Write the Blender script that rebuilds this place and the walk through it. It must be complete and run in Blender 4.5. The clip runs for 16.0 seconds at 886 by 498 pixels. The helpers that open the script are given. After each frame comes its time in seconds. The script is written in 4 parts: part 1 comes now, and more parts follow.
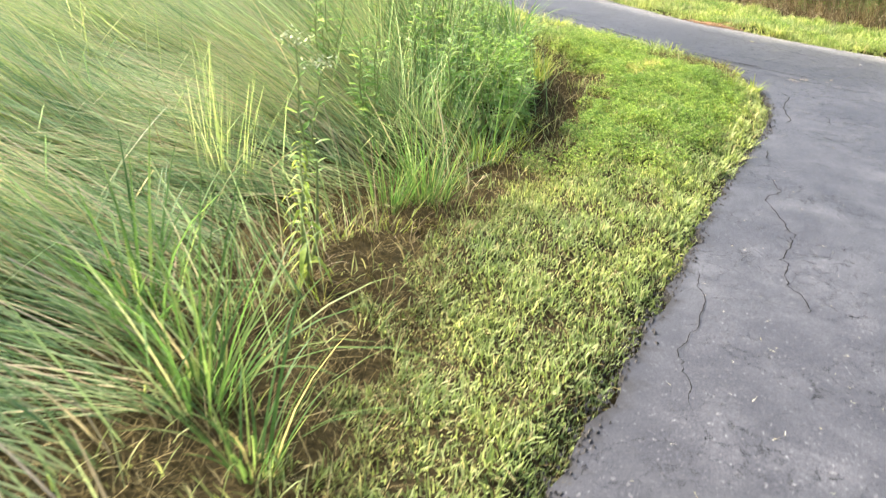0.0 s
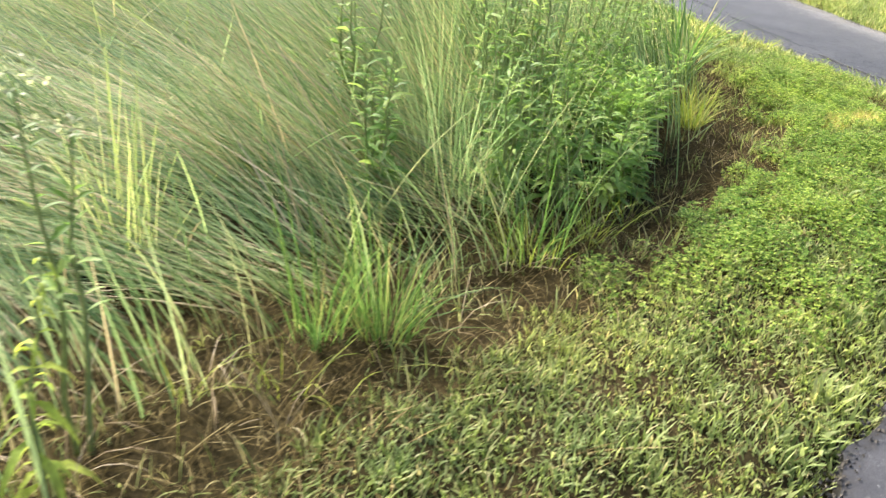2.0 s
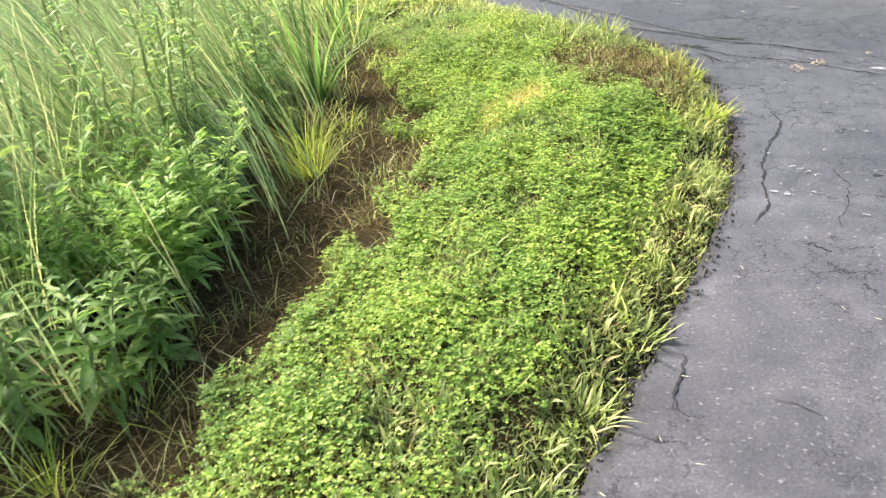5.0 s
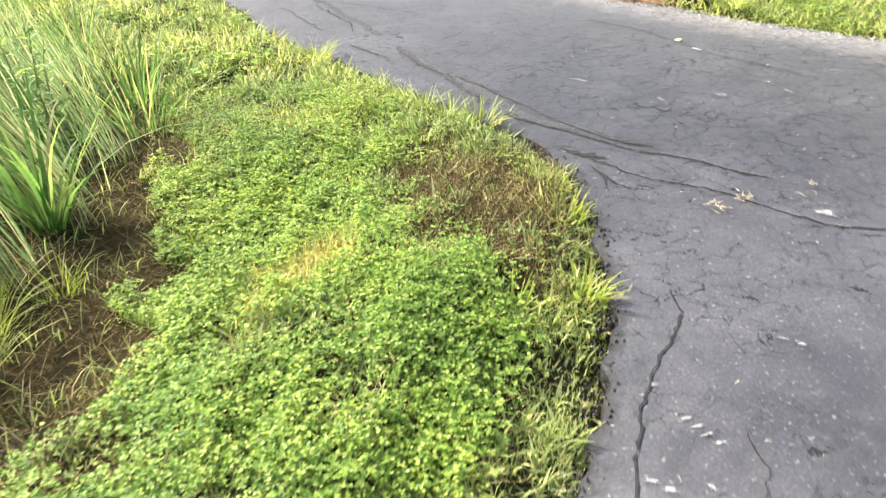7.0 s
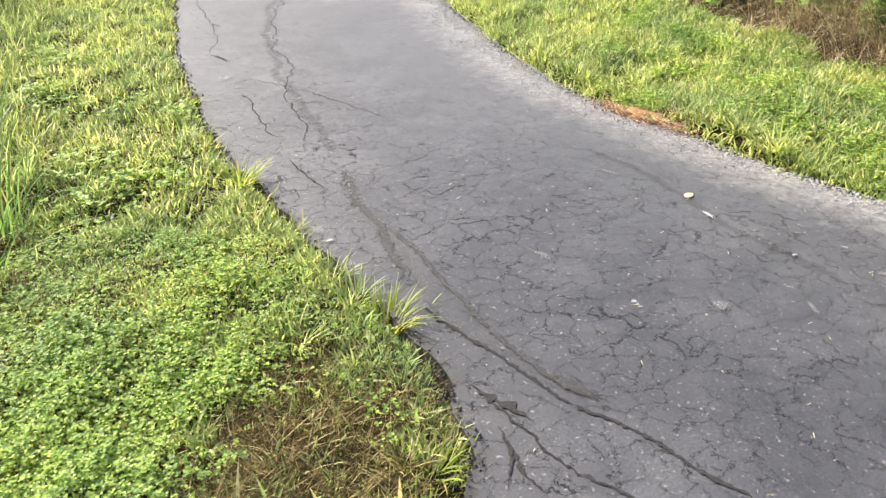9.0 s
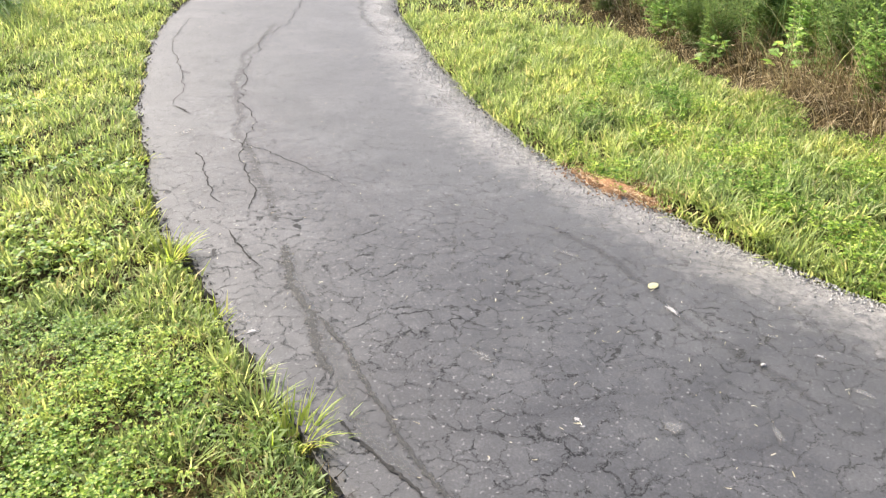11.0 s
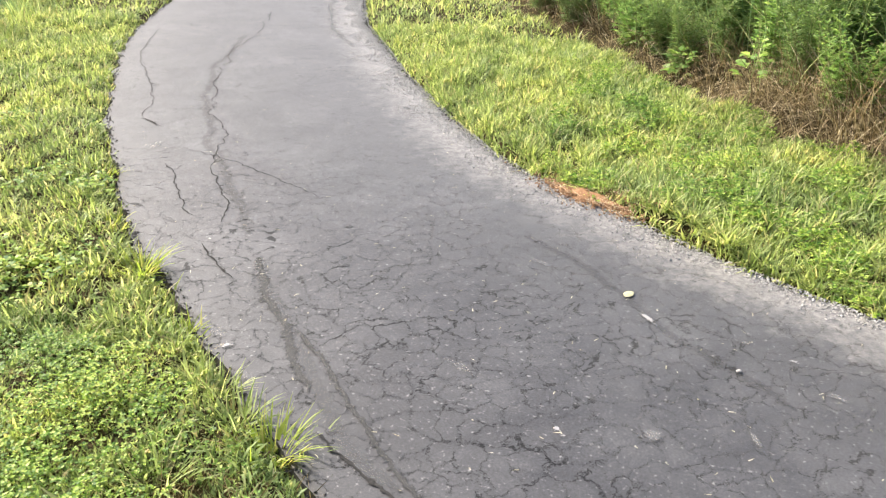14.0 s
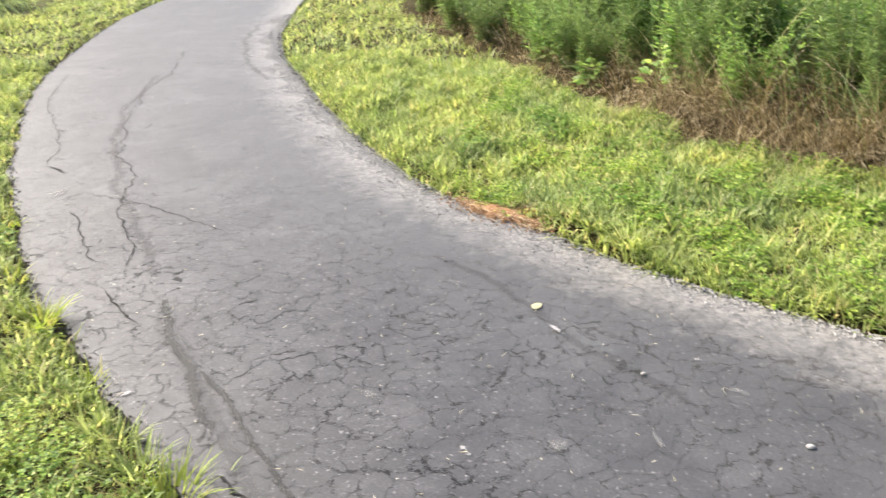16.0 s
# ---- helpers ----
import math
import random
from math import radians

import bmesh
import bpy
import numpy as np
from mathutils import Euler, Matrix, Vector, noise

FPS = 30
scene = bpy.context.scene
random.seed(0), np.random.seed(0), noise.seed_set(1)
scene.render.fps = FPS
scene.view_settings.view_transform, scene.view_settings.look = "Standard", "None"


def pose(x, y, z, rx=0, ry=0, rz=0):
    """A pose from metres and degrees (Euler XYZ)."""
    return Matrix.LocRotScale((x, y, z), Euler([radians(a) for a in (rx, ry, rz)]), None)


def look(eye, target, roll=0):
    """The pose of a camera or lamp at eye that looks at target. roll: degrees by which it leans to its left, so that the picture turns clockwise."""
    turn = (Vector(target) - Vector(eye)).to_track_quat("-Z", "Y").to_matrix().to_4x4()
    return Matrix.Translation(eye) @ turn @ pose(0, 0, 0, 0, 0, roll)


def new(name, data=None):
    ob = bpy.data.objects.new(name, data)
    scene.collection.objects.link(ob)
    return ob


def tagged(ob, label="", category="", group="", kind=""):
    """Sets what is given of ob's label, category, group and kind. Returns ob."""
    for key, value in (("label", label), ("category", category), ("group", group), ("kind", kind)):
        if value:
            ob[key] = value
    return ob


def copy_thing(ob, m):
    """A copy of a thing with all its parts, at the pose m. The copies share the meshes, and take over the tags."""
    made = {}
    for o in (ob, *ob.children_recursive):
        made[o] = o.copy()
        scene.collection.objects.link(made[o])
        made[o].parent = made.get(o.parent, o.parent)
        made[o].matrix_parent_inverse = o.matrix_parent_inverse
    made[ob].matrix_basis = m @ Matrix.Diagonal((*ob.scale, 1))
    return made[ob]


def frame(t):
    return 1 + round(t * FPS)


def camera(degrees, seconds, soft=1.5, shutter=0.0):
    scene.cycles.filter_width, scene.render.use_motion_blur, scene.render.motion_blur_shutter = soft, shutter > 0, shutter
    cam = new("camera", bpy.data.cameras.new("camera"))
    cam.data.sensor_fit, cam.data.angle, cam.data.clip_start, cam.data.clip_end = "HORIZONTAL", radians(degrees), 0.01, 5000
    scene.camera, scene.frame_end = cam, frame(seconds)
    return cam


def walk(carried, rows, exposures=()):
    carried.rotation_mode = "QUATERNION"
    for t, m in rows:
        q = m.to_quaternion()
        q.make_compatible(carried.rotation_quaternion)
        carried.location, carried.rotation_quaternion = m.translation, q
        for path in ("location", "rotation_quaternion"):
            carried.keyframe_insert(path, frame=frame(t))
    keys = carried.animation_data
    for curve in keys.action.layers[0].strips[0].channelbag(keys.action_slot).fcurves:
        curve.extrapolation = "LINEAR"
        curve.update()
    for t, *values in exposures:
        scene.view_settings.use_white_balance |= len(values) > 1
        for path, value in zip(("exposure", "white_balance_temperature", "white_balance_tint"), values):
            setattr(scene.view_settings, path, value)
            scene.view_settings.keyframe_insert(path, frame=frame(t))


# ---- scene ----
cam = camera(56.8, 16.0, soft=1.25, shutter=0.3)
PATH = [
    (0, (-0.8, -3.251, 1.308), (-0.867, -1.428, 0.488), 5.0),
    (0.5, (-0.68, -2.863, 1.313), (-0.771, -1.026, 0.528), 7.2),
    (1, (-0.577, -2.464, 1.289), (-0.781, -0.627, 0.524), 7.3),
    (1.5, (-0.427, -2.091, 1.279), (-1.146, -0.413, 0.465), 1.4),
    (2, (-0.299, -1.716, 1.243), (-0.85, -0.007, 0.362), 6.5),
    (2.5, (-0.143, -1.373, 1.261), (-0.611, 0.376, 0.412), 4.3),
    (3, (-0.033, -1.097, 1.228), (-0.473, 0.662, 0.386), 2.1),
    (3.2, (0.022, -0.913, 1.21), (-0.381, 0.85, 0.357), 2.2),
    (5.3, (0.612, -0.123, 1.409), (0.34, 1.578, 0.394), -6.8),
    (5.5, (0.641, 0.009, 1.399), (0.404, 1.706, 0.368), -6.2),
    (6, (0.769, 0.466, 1.373), (0.76, 2.147, 0.29), -4.4),
    (6.5, (0.944, 0.775, 1.411), (0.893, 2.498, 0.398), -5.7),
    (7, (1.047, 1.15, 1.392), (0.859, 2.865, 0.381), -3.7),
    (7.5, (1.125, 1.535, 1.471), (0.939, 3.266, 0.488), -1.7),
    (7.6, (1.14, 1.593, 1.499), (0.944, 3.335, 0.536), -1.3),
    (8, (1.271, 1.833, 1.542), (1.002, 3.598, 0.639), -2.2),
    (8.2, (1.335, 1.961, 1.547), (1.065, 3.72, 0.633), -1.8),
    (10.3, (1.722, 2.755, 1.598), (1.224, 4.412, 0.594), -2.1),
    (10.5, (1.73, 2.782, 1.604), (1.298, 4.471, 0.625), -1.1),
    (11, (1.734, 2.808, 1.624), (1.35, 4.552, 0.723), -0.4),
    (11.5, (1.714, 2.818, 1.626), (1.275, 4.563, 0.755), -0.4),
    (12, (1.682, 2.804, 1.623), (1.191, 4.534, 0.748), 0.3),
    (12.5, (1.678, 2.788, 1.631), (1.185, 4.523, 0.768), -0.1),
    (13, (1.681, 2.787, 1.623), (1.252, 4.54, 0.761), -0.3),
    (13.5, (1.699, 2.793, 1.623), (1.341, 4.555, 0.747), -0.2),
    (14, (1.711, 2.808, 1.62), (1.395, 4.578, 0.743), 0.0),
    (14.5, (1.723, 2.804, 1.626), (1.411, 4.58, 0.761), 0.1),
    (15, (1.744, 2.8, 1.635), (1.415, 4.595, 0.817), -0.0),
    (15.5, (1.78, 2.808, 1.629), (1.441, 4.611, 0.832), -1.1),
    (16, (1.891, 2.844, 1.61), (1.694, 4.653, 0.782), -2.9),
]
walk(cam, [(t, look(eye, target, roll)) for t, eye, target, roll in PATH],
     [(t, stops, 6500, 12.5) for t, stops in ((0, 1.72), (0.8, 1.62), (1.5, 1.3), (2, 1.42), (2.5, 1.6), (3.2, 1.56), (6, 1.72), (7, 1.66), (7.5, 1.62), (8, 1.46), (10.3, 1.36), (16, 1.33))])

# ---- world, sun, exposure ----
SUN_EL, SUN_AZ = 40.0, -62.0     # degrees: above the horizon; from +y towards -x
world = bpy.data.worlds.new("sky")
scene.world = world
world.use_nodes = True
wn = world.node_tree.nodes
sky = wn.new("ShaderNodeTexSky")
sky.sky_type, sky.sun_disc = "NISHITA", False
sky.sun_elevation, sky.sun_rotation = radians(SUN_EL), radians(SUN_AZ)
sky.air_density, sky.dust_density, sky.ozone_density = 1.0, 4.0, 1.0
wn["Background"].inputs["Strength"].default_value = 0.115
world.node_tree.links.new(sky.outputs["Color"], wn["Background"].inputs["Color"])
sun = new("sun", bpy.data.lights.new("sun", "SUN"))
sun.data.energy, sun.data.angle, sun.data.color = 4.6, radians(12), (1.0, 0.945, 0.83)
az, el = radians(SUN_AZ), radians(SUN_EL)
SUN_WAY = Vector((math.sin(az) * math.cos(el), math.cos(az) * math.cos(el), math.sin(el)))
sun.matrix_world = look(SUN_WAY * 60, (0, 0, 0))

rng = np.random.default_rng(7)

# ---- plan: the edges of path, verges and thickets, x for each y ----
PATH_INNER = [(-4.5, -30), (-2.4, -8), (-1.35, -4.5), (-0.85, -2.7), (-0.56, -1.7), (-0.31, -1.09), (-0.02, -0.4), (0.2, 0.18),
              (0.57, 1.06), (0.77, 1.5), (1.01, 2.02), (1.14, 2.36), (1.25, 2.84), (1.31, 3.2), (1.31, 3.65), (1.24, 4.1),
              (1.04, 4.48), (0.72, 4.8), (0.38, 5.17), (0.1, 5.5), (-0.3, 5.92), (-0.7, 6.47), (-1.12, 7.14), (-1.5, 7.74),
              (-2.0, 8.7), (-2.4, 9.5), (-2.8, 10.5), (-3.3, 12.3), (-3.68, 14), (-3.85, 16), (-3.9, 19), (-3.4, 30)]
PATH_OUTER = [(-1.6, -30), (0.2, -8), (1.3, -5), (1.75, -3.6), (2.2, -2.1), (2.75, -0.6), (3.3, 0.9), (3.8, 2.2), (4.02, 3.3),
              (3.9, 4.4), (3.6, 5.12), (3.2, 5.55), (2.73, 5.87), (2.3, 6.22), (2.0, 6.55), (1.5, 7.02), (1.2, 7.4), (0.86, 8.0),
              (0.25, 9.24), (-0.15, 10.2), (-0.57, 11.14), (-0.97, 12.5), (-1.2, 14), (-1.38, 15.4), (-1.45, 17), (-1.4, 19), (-0.9, 30)]
STRIP = [(-5.5, -30), (-3.2, -8), (-1.8, -4), (-1.05, -1.4), (-1.05, -0.9), (-0.98, -0.4), (-0.74, 0.04), (-0.55, 0.6), (-0.34, 1.1),
         (-0.24, 1.6), (-0.1, 1.95), (-0.05, 2.45), (0.0, 2.8), (-0.06, 3.28), (-0.26, 3.58), (-0.33, 4.25), (-0.78, 4.95), (-1.5, 6.0),
         (-2.4, 7.0), (-3.05, 8.3), (-3.8, 10.1), (-4.35, 11.8), (-4.95, 13.2), (-5.65, 16), (-6.2, 30)]
MEADOW = [(-6, -30), (-3.8, -8), (-2.3, -4), (-1.42, -1.45), (-1.45, -0.6), (-1.3, -0.14), (-1.03, 0.25), (-0.85, 0.65), (-0.67, 1.2),
          (-0.6, 1.7), (-0.5, 2.2), (-0.36, 2.6), (-0.55, 3.5), (-0.7, 4.5), (-1.4, 5.6), (-2.45, 6.7), (-2.95, 7.6), (-3.95, 10.1),
          (-4.5, 11.8), (-5.1, 13.2), (-5.8, 16), (-6.4, 30)]
THICKET = [(1.4, -30), (3.5, -8), (4.2, -4), (5.0, -0.5), (5.8, 2), (5.9, 4), (5.4, 5.6), (4.5, 6.7), (3.81, 7.13), (3.52, 7.35), (3.14, 7.7),
           (2.77, 8.5), (2.22, 9.4), (1.55, 11.0), (0.85, 12.2), (0.3, 14), (0.2, 16), (1.2, 30)]


def edge(line, y):
    line = np.array(line)
    return np.interp(y, line[:, 1], line[:, 0])


def smooth(v):
    v = np.clip(v, 0, 1)
    return v * v * (3 - 2 * v)


def wob(x, y, size, seed=0):
    """A soft random field of about -1 to 1, from a few sines."""
    r = np.random.default_rng(seed)
    out = 0
    for i in range(6):
        a, p = r.uniform(0, 6.28), r.uniform(0, 6.28)
        k = 6.28 / size * r.uniform(0.6, 1.9)
        out = out + np.sin(k * (x * np.cos(a) + y * np.sin(a)) + p)
    return out / 2.6


def ground_z(x, y):
    left, right = edge(PATH_INNER, y) - x, x - edge(PATH_OUTER, y)
    off = np.maximum(left, right)
    z = -0.06 + 0.09 * smooth((off + 0.05) / 0.22)
    z = z + 0.045 * smooth((left - 0.15) / 0.4) * smooth((x - edge(STRIP, y) + 0.2) / 0.4) * smooth((y - 0.2) / 1.2) * smooth((4.8 - y) / 1.2)
    z = z + np.where(off > 0.1, 0.012 * wob(x, y, 0.5, 3) + 0.02 * wob(x, y, 2.5, 4), 0)
    return z


# ---- mesh helpers ----
def tri_mesh(name, verts, tris, mats, smooth_faces=True):
    me = bpy.data.meshes.new(name)
    verts, tris = np.asarray(verts, np.float32), np.asarray(tris, np.int32)
    me.vertices.add(len(verts))
    me.vertices.foreach_set("co", verts.ravel())
    me.loops.add(tris.size)
    me.loops.foreach_set("vertex_index", tris.ravel())
    me.polygons.add(len(tris))
    me.polygons.foreach_set("loop_start", np.arange(0, tris.size, 3, dtype=np.int32))
    me.polygons.foreach_set("use_smooth", np.full(len(tris), smooth_faces))
    me.update(calc_edges=True)
    for m in mats if isinstance(mats, (list, tuple)) else [mats]:
        me.materials.append(m)
    return me


def part(name, me, parent=None, label=""):
    ob = new(name, me)
    ob.parent = parent
    return tagged(ob, label)


def blades(roots, length, width, tilt, curl, heading, segs=3, fold=0.0):
    """Tapered grass blades: vertices and triangles. tilt and curl in radians from upright, heading round z."""
    n = len(roots)
    length, width, tilt, curl, heading = [np.broadcast_to(np.asarray(v, float), (n,)) for v in (length, width, tilt, curl, heading)]
    out = np.stack([np.cos(heading), np.sin(heading), 0 * heading], 1)
    side = np.stack([-np.sin(heading), np.cos(heading), 0 * heading], 1)
    spin = rng.uniform(-0.7, 0.7, n)
    side = side * np.cos(spin)[:, None] + out * np.sin(spin)[:, None]
    p, rows = np.array(roots, float), []
    for i in range(segs + 1):
        s = i / segs
        w = width * (1.0 if i == 0 else (1 - s) ** 0.6) * (0.75 if i == 0 else 1)
        if i < segs:
            rows += [p - side * (w / 2)[:, None], p + side * (w / 2)[:, None]]
        else:
            rows += [p]
        a = tilt + curl * (s + 0.5 / segs)
        p = p + (out * np.sin(a)[:, None] + np.array([0, 0, 1]) * np.cos(a)[:, None]) * (length / segs)[:, None]
    k = len(rows)
    verts = np.stack(rows, 1).reshape(-1, 3)
    t = []
    for i in range(segs - 1):
        a = 2 * i
        t += [(a, a + 1, a + 3), (a, a + 3, a + 2)]
    t.append((2 * segs - 2, 2 * segs - 1, 2 * segs))
    tris = (np.array(t)[None] + (np.arange(n) * k)[:, None, None]).reshape(-1, 3)
    return verts, tris


def leaves(roots, out, length, width, droop=0.3):
    """Pointed leaves folded along the midrib, growing from roots along the unit vectors out."""
    n = len(roots)
    length, width = np.broadcast_to(np.asarray(length, float), (n,))[:, None], np.broadcast_to(np.asarray(width, float), (n,))[:, None]
    up = np.array([0, 0, 1.0]) + rng.normal(0, 0.35, (n, 3))
    side = np.cross(out, up)
    side /= np.linalg.norm(side, axis=1)[:, None] + 1e-9
    nor = np.cross(side, out)
    sag = np.array([0, 0, -1.0]) * length * droop
    mid = roots + out * length * 0.42 + sag * 0.2
    tip = roots + out * length + sag
    lf, rt = mid - side * width / 2 + nor * width * 0.18, mid + side * width / 2 + nor * width * 0.18
    m2 = roots + out * length * 0.75 + sag * 0.55
    l2, r2 = m2 - side * width * 0.32 + nor * width * 0.1, m2 + side * width * 0.32 + nor * width * 0.1
    verts = np.stack([roots, lf, mid, rt, l2, m2, r2, tip], 1).reshape(-1, 3)
    t = np.array([(0, 2, 1), (0, 3, 2), (1, 2, 5), (1, 5, 4), (2, 3, 6), (2, 6, 5), (4, 5, 7), (5, 6, 7)])
    return verts, (t[None] + (np.arange(n) * 8)[:, None, None]).reshape(-1, 3)


def tube(pts, radii, sides=5):
    """A tapered stem along points."""
    pts = np.asarray(pts, float)
    verts, tris = [], []
    for i, p in enumerate(pts):
        d = pts[min(i + 1, len(pts) - 1)] - pts[max(i - 1, 0)]
        d = d / (np.linalg.norm(d) + 1e-9)
        u = np.cross(d, (0.3, 0.9, 0.1))
        u /= np.linalg.norm(u)
        v = np.cross(d, u)
        for k in range(sides):
            a = 6.2832 * k / sides
            verts.append(p + radii[i] * (np.cos(a) * u + np.sin(a) * v))
    for i in range(len(pts) - 1):
        for k in range(sides):
            a, b = i * sides + k, i * sides + (k + 1) % sides
            tris += [(a, b, b + sides), (a, b + sides, a + sides)]
    return np.array(verts), np.array(tris)


def merged(lots):
    vs, ts, n = [], [], 0
    for v, t in lots:
        vs.append(v)
        ts.append(t + n)
        n += len(v)
    return np.concatenate(vs), np.concatenate(ts)


def scatter(count, x0, x1, y0, y1):
    return rng.uniform(x0, x1, count), rng.uniform(y0, y1, count)


def on_ground(x, y, lift=0.0):
    return np.stack([x, y, ground_z(x, y) + lift], 1)


# ---- materials ----
def material(name):
    m = bpy.data.materials.new(name)
    m.use_nodes = True
    nt = m.node_tree
    return m, nt.nodes, nt.links, nt.nodes["Principled BSDF"]


def ramp(nodes, links, fac, stops):
    r = nodes.new("ShaderNodeValToRGB")
    while len(r.color_ramp.elements) < len(stops):
        r.color_ramp.elements.new(0.5)
    for e, (pos, col) in zip(r.color_ramp.elements, stops):
        e.position, e.color = pos, (*col, 1) if len(col) == 3 else col
    links.new(fac, r.inputs["Fac"])
    return r.outputs["Color"]


def noise_tex(nodes, links, scale, detail=4.0, rough=0.55, distort=0.0, vec=None):
    n = nodes.new("ShaderNodeTexNoise")
    n.inputs["Scale"].default_value, n.inputs["Detail"].default_value = scale, detail
    n.inputs["Roughness"].default_value, n.inputs["Distortion"].default_value = rough, distort
    if vec is None:
        vec = nodes.new("ShaderNodeNewGeometry").outputs["Position"]
    links.new(vec, n.inputs["Vector"])
    return n.outputs["Fac"]


def mix_col(nodes, links, fac, a, b, mode="MIX"):
    m = nodes.new("ShaderNodeMix")
    m.data_type, m.blend_type = "RGBA", mode
    for sock, v in ((m.inputs[0], fac), (m.inputs[6], a), (m.inputs[7], b)):
        if hasattr(v, "links"):
            links.new(v, sock)
        else:
            sock.default_value = v if isinstance(v, (int, float)) else (*v, 1)
    return m.outputs[2]


def calc(nodes, links, op, a, b=0.0, c=0.0):
    m = nodes.new("ShaderNodeMath")
    m.operation = op
    for i, v in enumerate((a, b, c)):
        if hasattr(v, "links"):
            links.new(v, m.inputs[i])
        else:
            m.inputs[i].default_value = v
    return m.outputs[0]


def leaf_material(name, stops, patch=((0.35, (1, 1, 1)), (0.65, (1, 1, 1))), rough=0.5, through_light=0.5, gloss=0.22, per_object=False):
    """Blades and leaves: a colour for each blade, patches over the ground, light through the leaf."""
    m, nodes, links, bsdf = material(name)
    geo = nodes.new("ShaderNodeNewGeometry")
    own = nodes.new("ShaderNodeObjectInfo").outputs["Random"] if per_object else geo.outputs["Random Per Island"]
    col = ramp(nodes, links, own, stops)
    tint = ramp(nodes, links, noise_tex(nodes, links, 1.7, 3.0), patch)
    col = mix_col(nodes, links, 1.0, col, tint, "MULTIPLY")
    fine = ramp(nodes, links, noise_tex(nodes, links, 60.0, 2.0), ((0.3, (0.8, 0.8, 0.8)), (0.7, (1.15, 1.15, 1.1))))
    col = mix_col(nodes, links, 1.0, col, fine, "MULTIPLY")
    links.new(col, bsdf.inputs["Base Color"])
    bsdf.inputs["Roughness"].default_value = rough
    bsdf.inputs["Specular IOR Level"].default_value = gloss
    thin = nodes.new("ShaderNodeBsdfTranslucent")
    links.new(mix_col(nodes, links, 1.0, col, (1.22, 1.2, 0.86), "MULTIPLY"), thin.inputs["Color"])
    mix = nodes.new("ShaderNodeMixShader")
    mix.inputs[0].default_value = through_light
    links.new(bsdf.outputs[0], mix.inputs[1])
    links.new(thin.outputs[0], mix.inputs[2])
    links.new(mix.outputs[0], nodes["Material Output"].inputs["Surface"])
    return m


TURF = leaf_material("turf", ((0.0, (0.14, 0.2, 0.065)), (0.4, (0.3, 0.39, 0.14)), (0.85, (0.52, 0.6, 0.285)), (1.0, (0.62, 0.54, 0.32))),
                     ((0.3, (0.75, 0.8, 0.8)), (0.7, (1.25, 1.15, 1.0))))
CLOVER = leaf_material("clover", ((0.0, (0.062, 0.15, 0.025)), (0.4, (0.18, 0.305, 0.055)), (0.85, (0.39, 0.51, 0.11)), (1.0, (0.58, 0.65, 0.22))),
                       ((0.3, (0.7, 0.8, 0.8)), (0.7, (1.3, 1.2, 1.0))))
STRAW = leaf_material("straw", ((0.0, (0.026, 0.02, 0.008)), (0.55, (0.088, 0.067, 0.027)), (0.87, (0.22, 0.17, 0.075)), (1.0, (0.5, 0.42, 0.22))), rough=0.8, through_light=0.15, gloss=0.04)
TALL = leaf_material("tall_grass", ((0.0, (0.105, 0.2, 0.1)), (0.35, (0.23, 0.34, 0.175)), (0.8, (0.44, 0.55, 0.335)), (0.93, (0.56, 0.55, 0.37)), (1.0, (0.7, 0.58, 0.45))),
                     ((0.3, (0.75, 0.85, 0.85)), (0.7, (1.25, 1.15, 1.0))), rough=0.4)
# lighter than TALL: the far meadow's bright haze is put into this colour
PALE_TALL = leaf_material("pale_tall_grass", ((0.0, (0.28, 0.38, 0.13)), (0.5, (0.5, 0.58, 0.24)), (1.0, (0.7, 0.72, 0.42))), rough=0.6)
TAN = leaf_material("tan_stalk", ((0.0, (0.32, 0.24, 0.14)), (1.0, (0.66, 0.55, 0.38))), through_light=0.15)
WEED = leaf_material("weed_leaf", ((0.0, (0.12, 0.23, 0.06)), (0.5, (0.22, 0.36, 0.1)), (1.0, (0.36, 0.48, 0.16))))
DARK_LEAF = leaf_material("thicket_leaf", ((0.0, (0.07, 0.14, 0.045)), (0.5, (0.15, 0.26, 0.085)), (1.0, (0.27, 0.4, 0.14))))
BRIGHT_LEAF = leaf_material("bright_leaf", ((0.0, (0.3, 0.42, 0.08)), (1.0, (0.52, 0.6, 0.14))))
STRAW_PALE = leaf_material("pale_straw", ((0.0, (0.42, 0.36, 0.2)), (1.0, (0.7, 0.66, 0.52))), rough=0.7, through_light=0.1)
STEM = leaf_material("stem", ((0.0, (0.18, 0.25, 0.08)), (1.0, (0.28, 0.3, 0.12))), through_light=0.05)


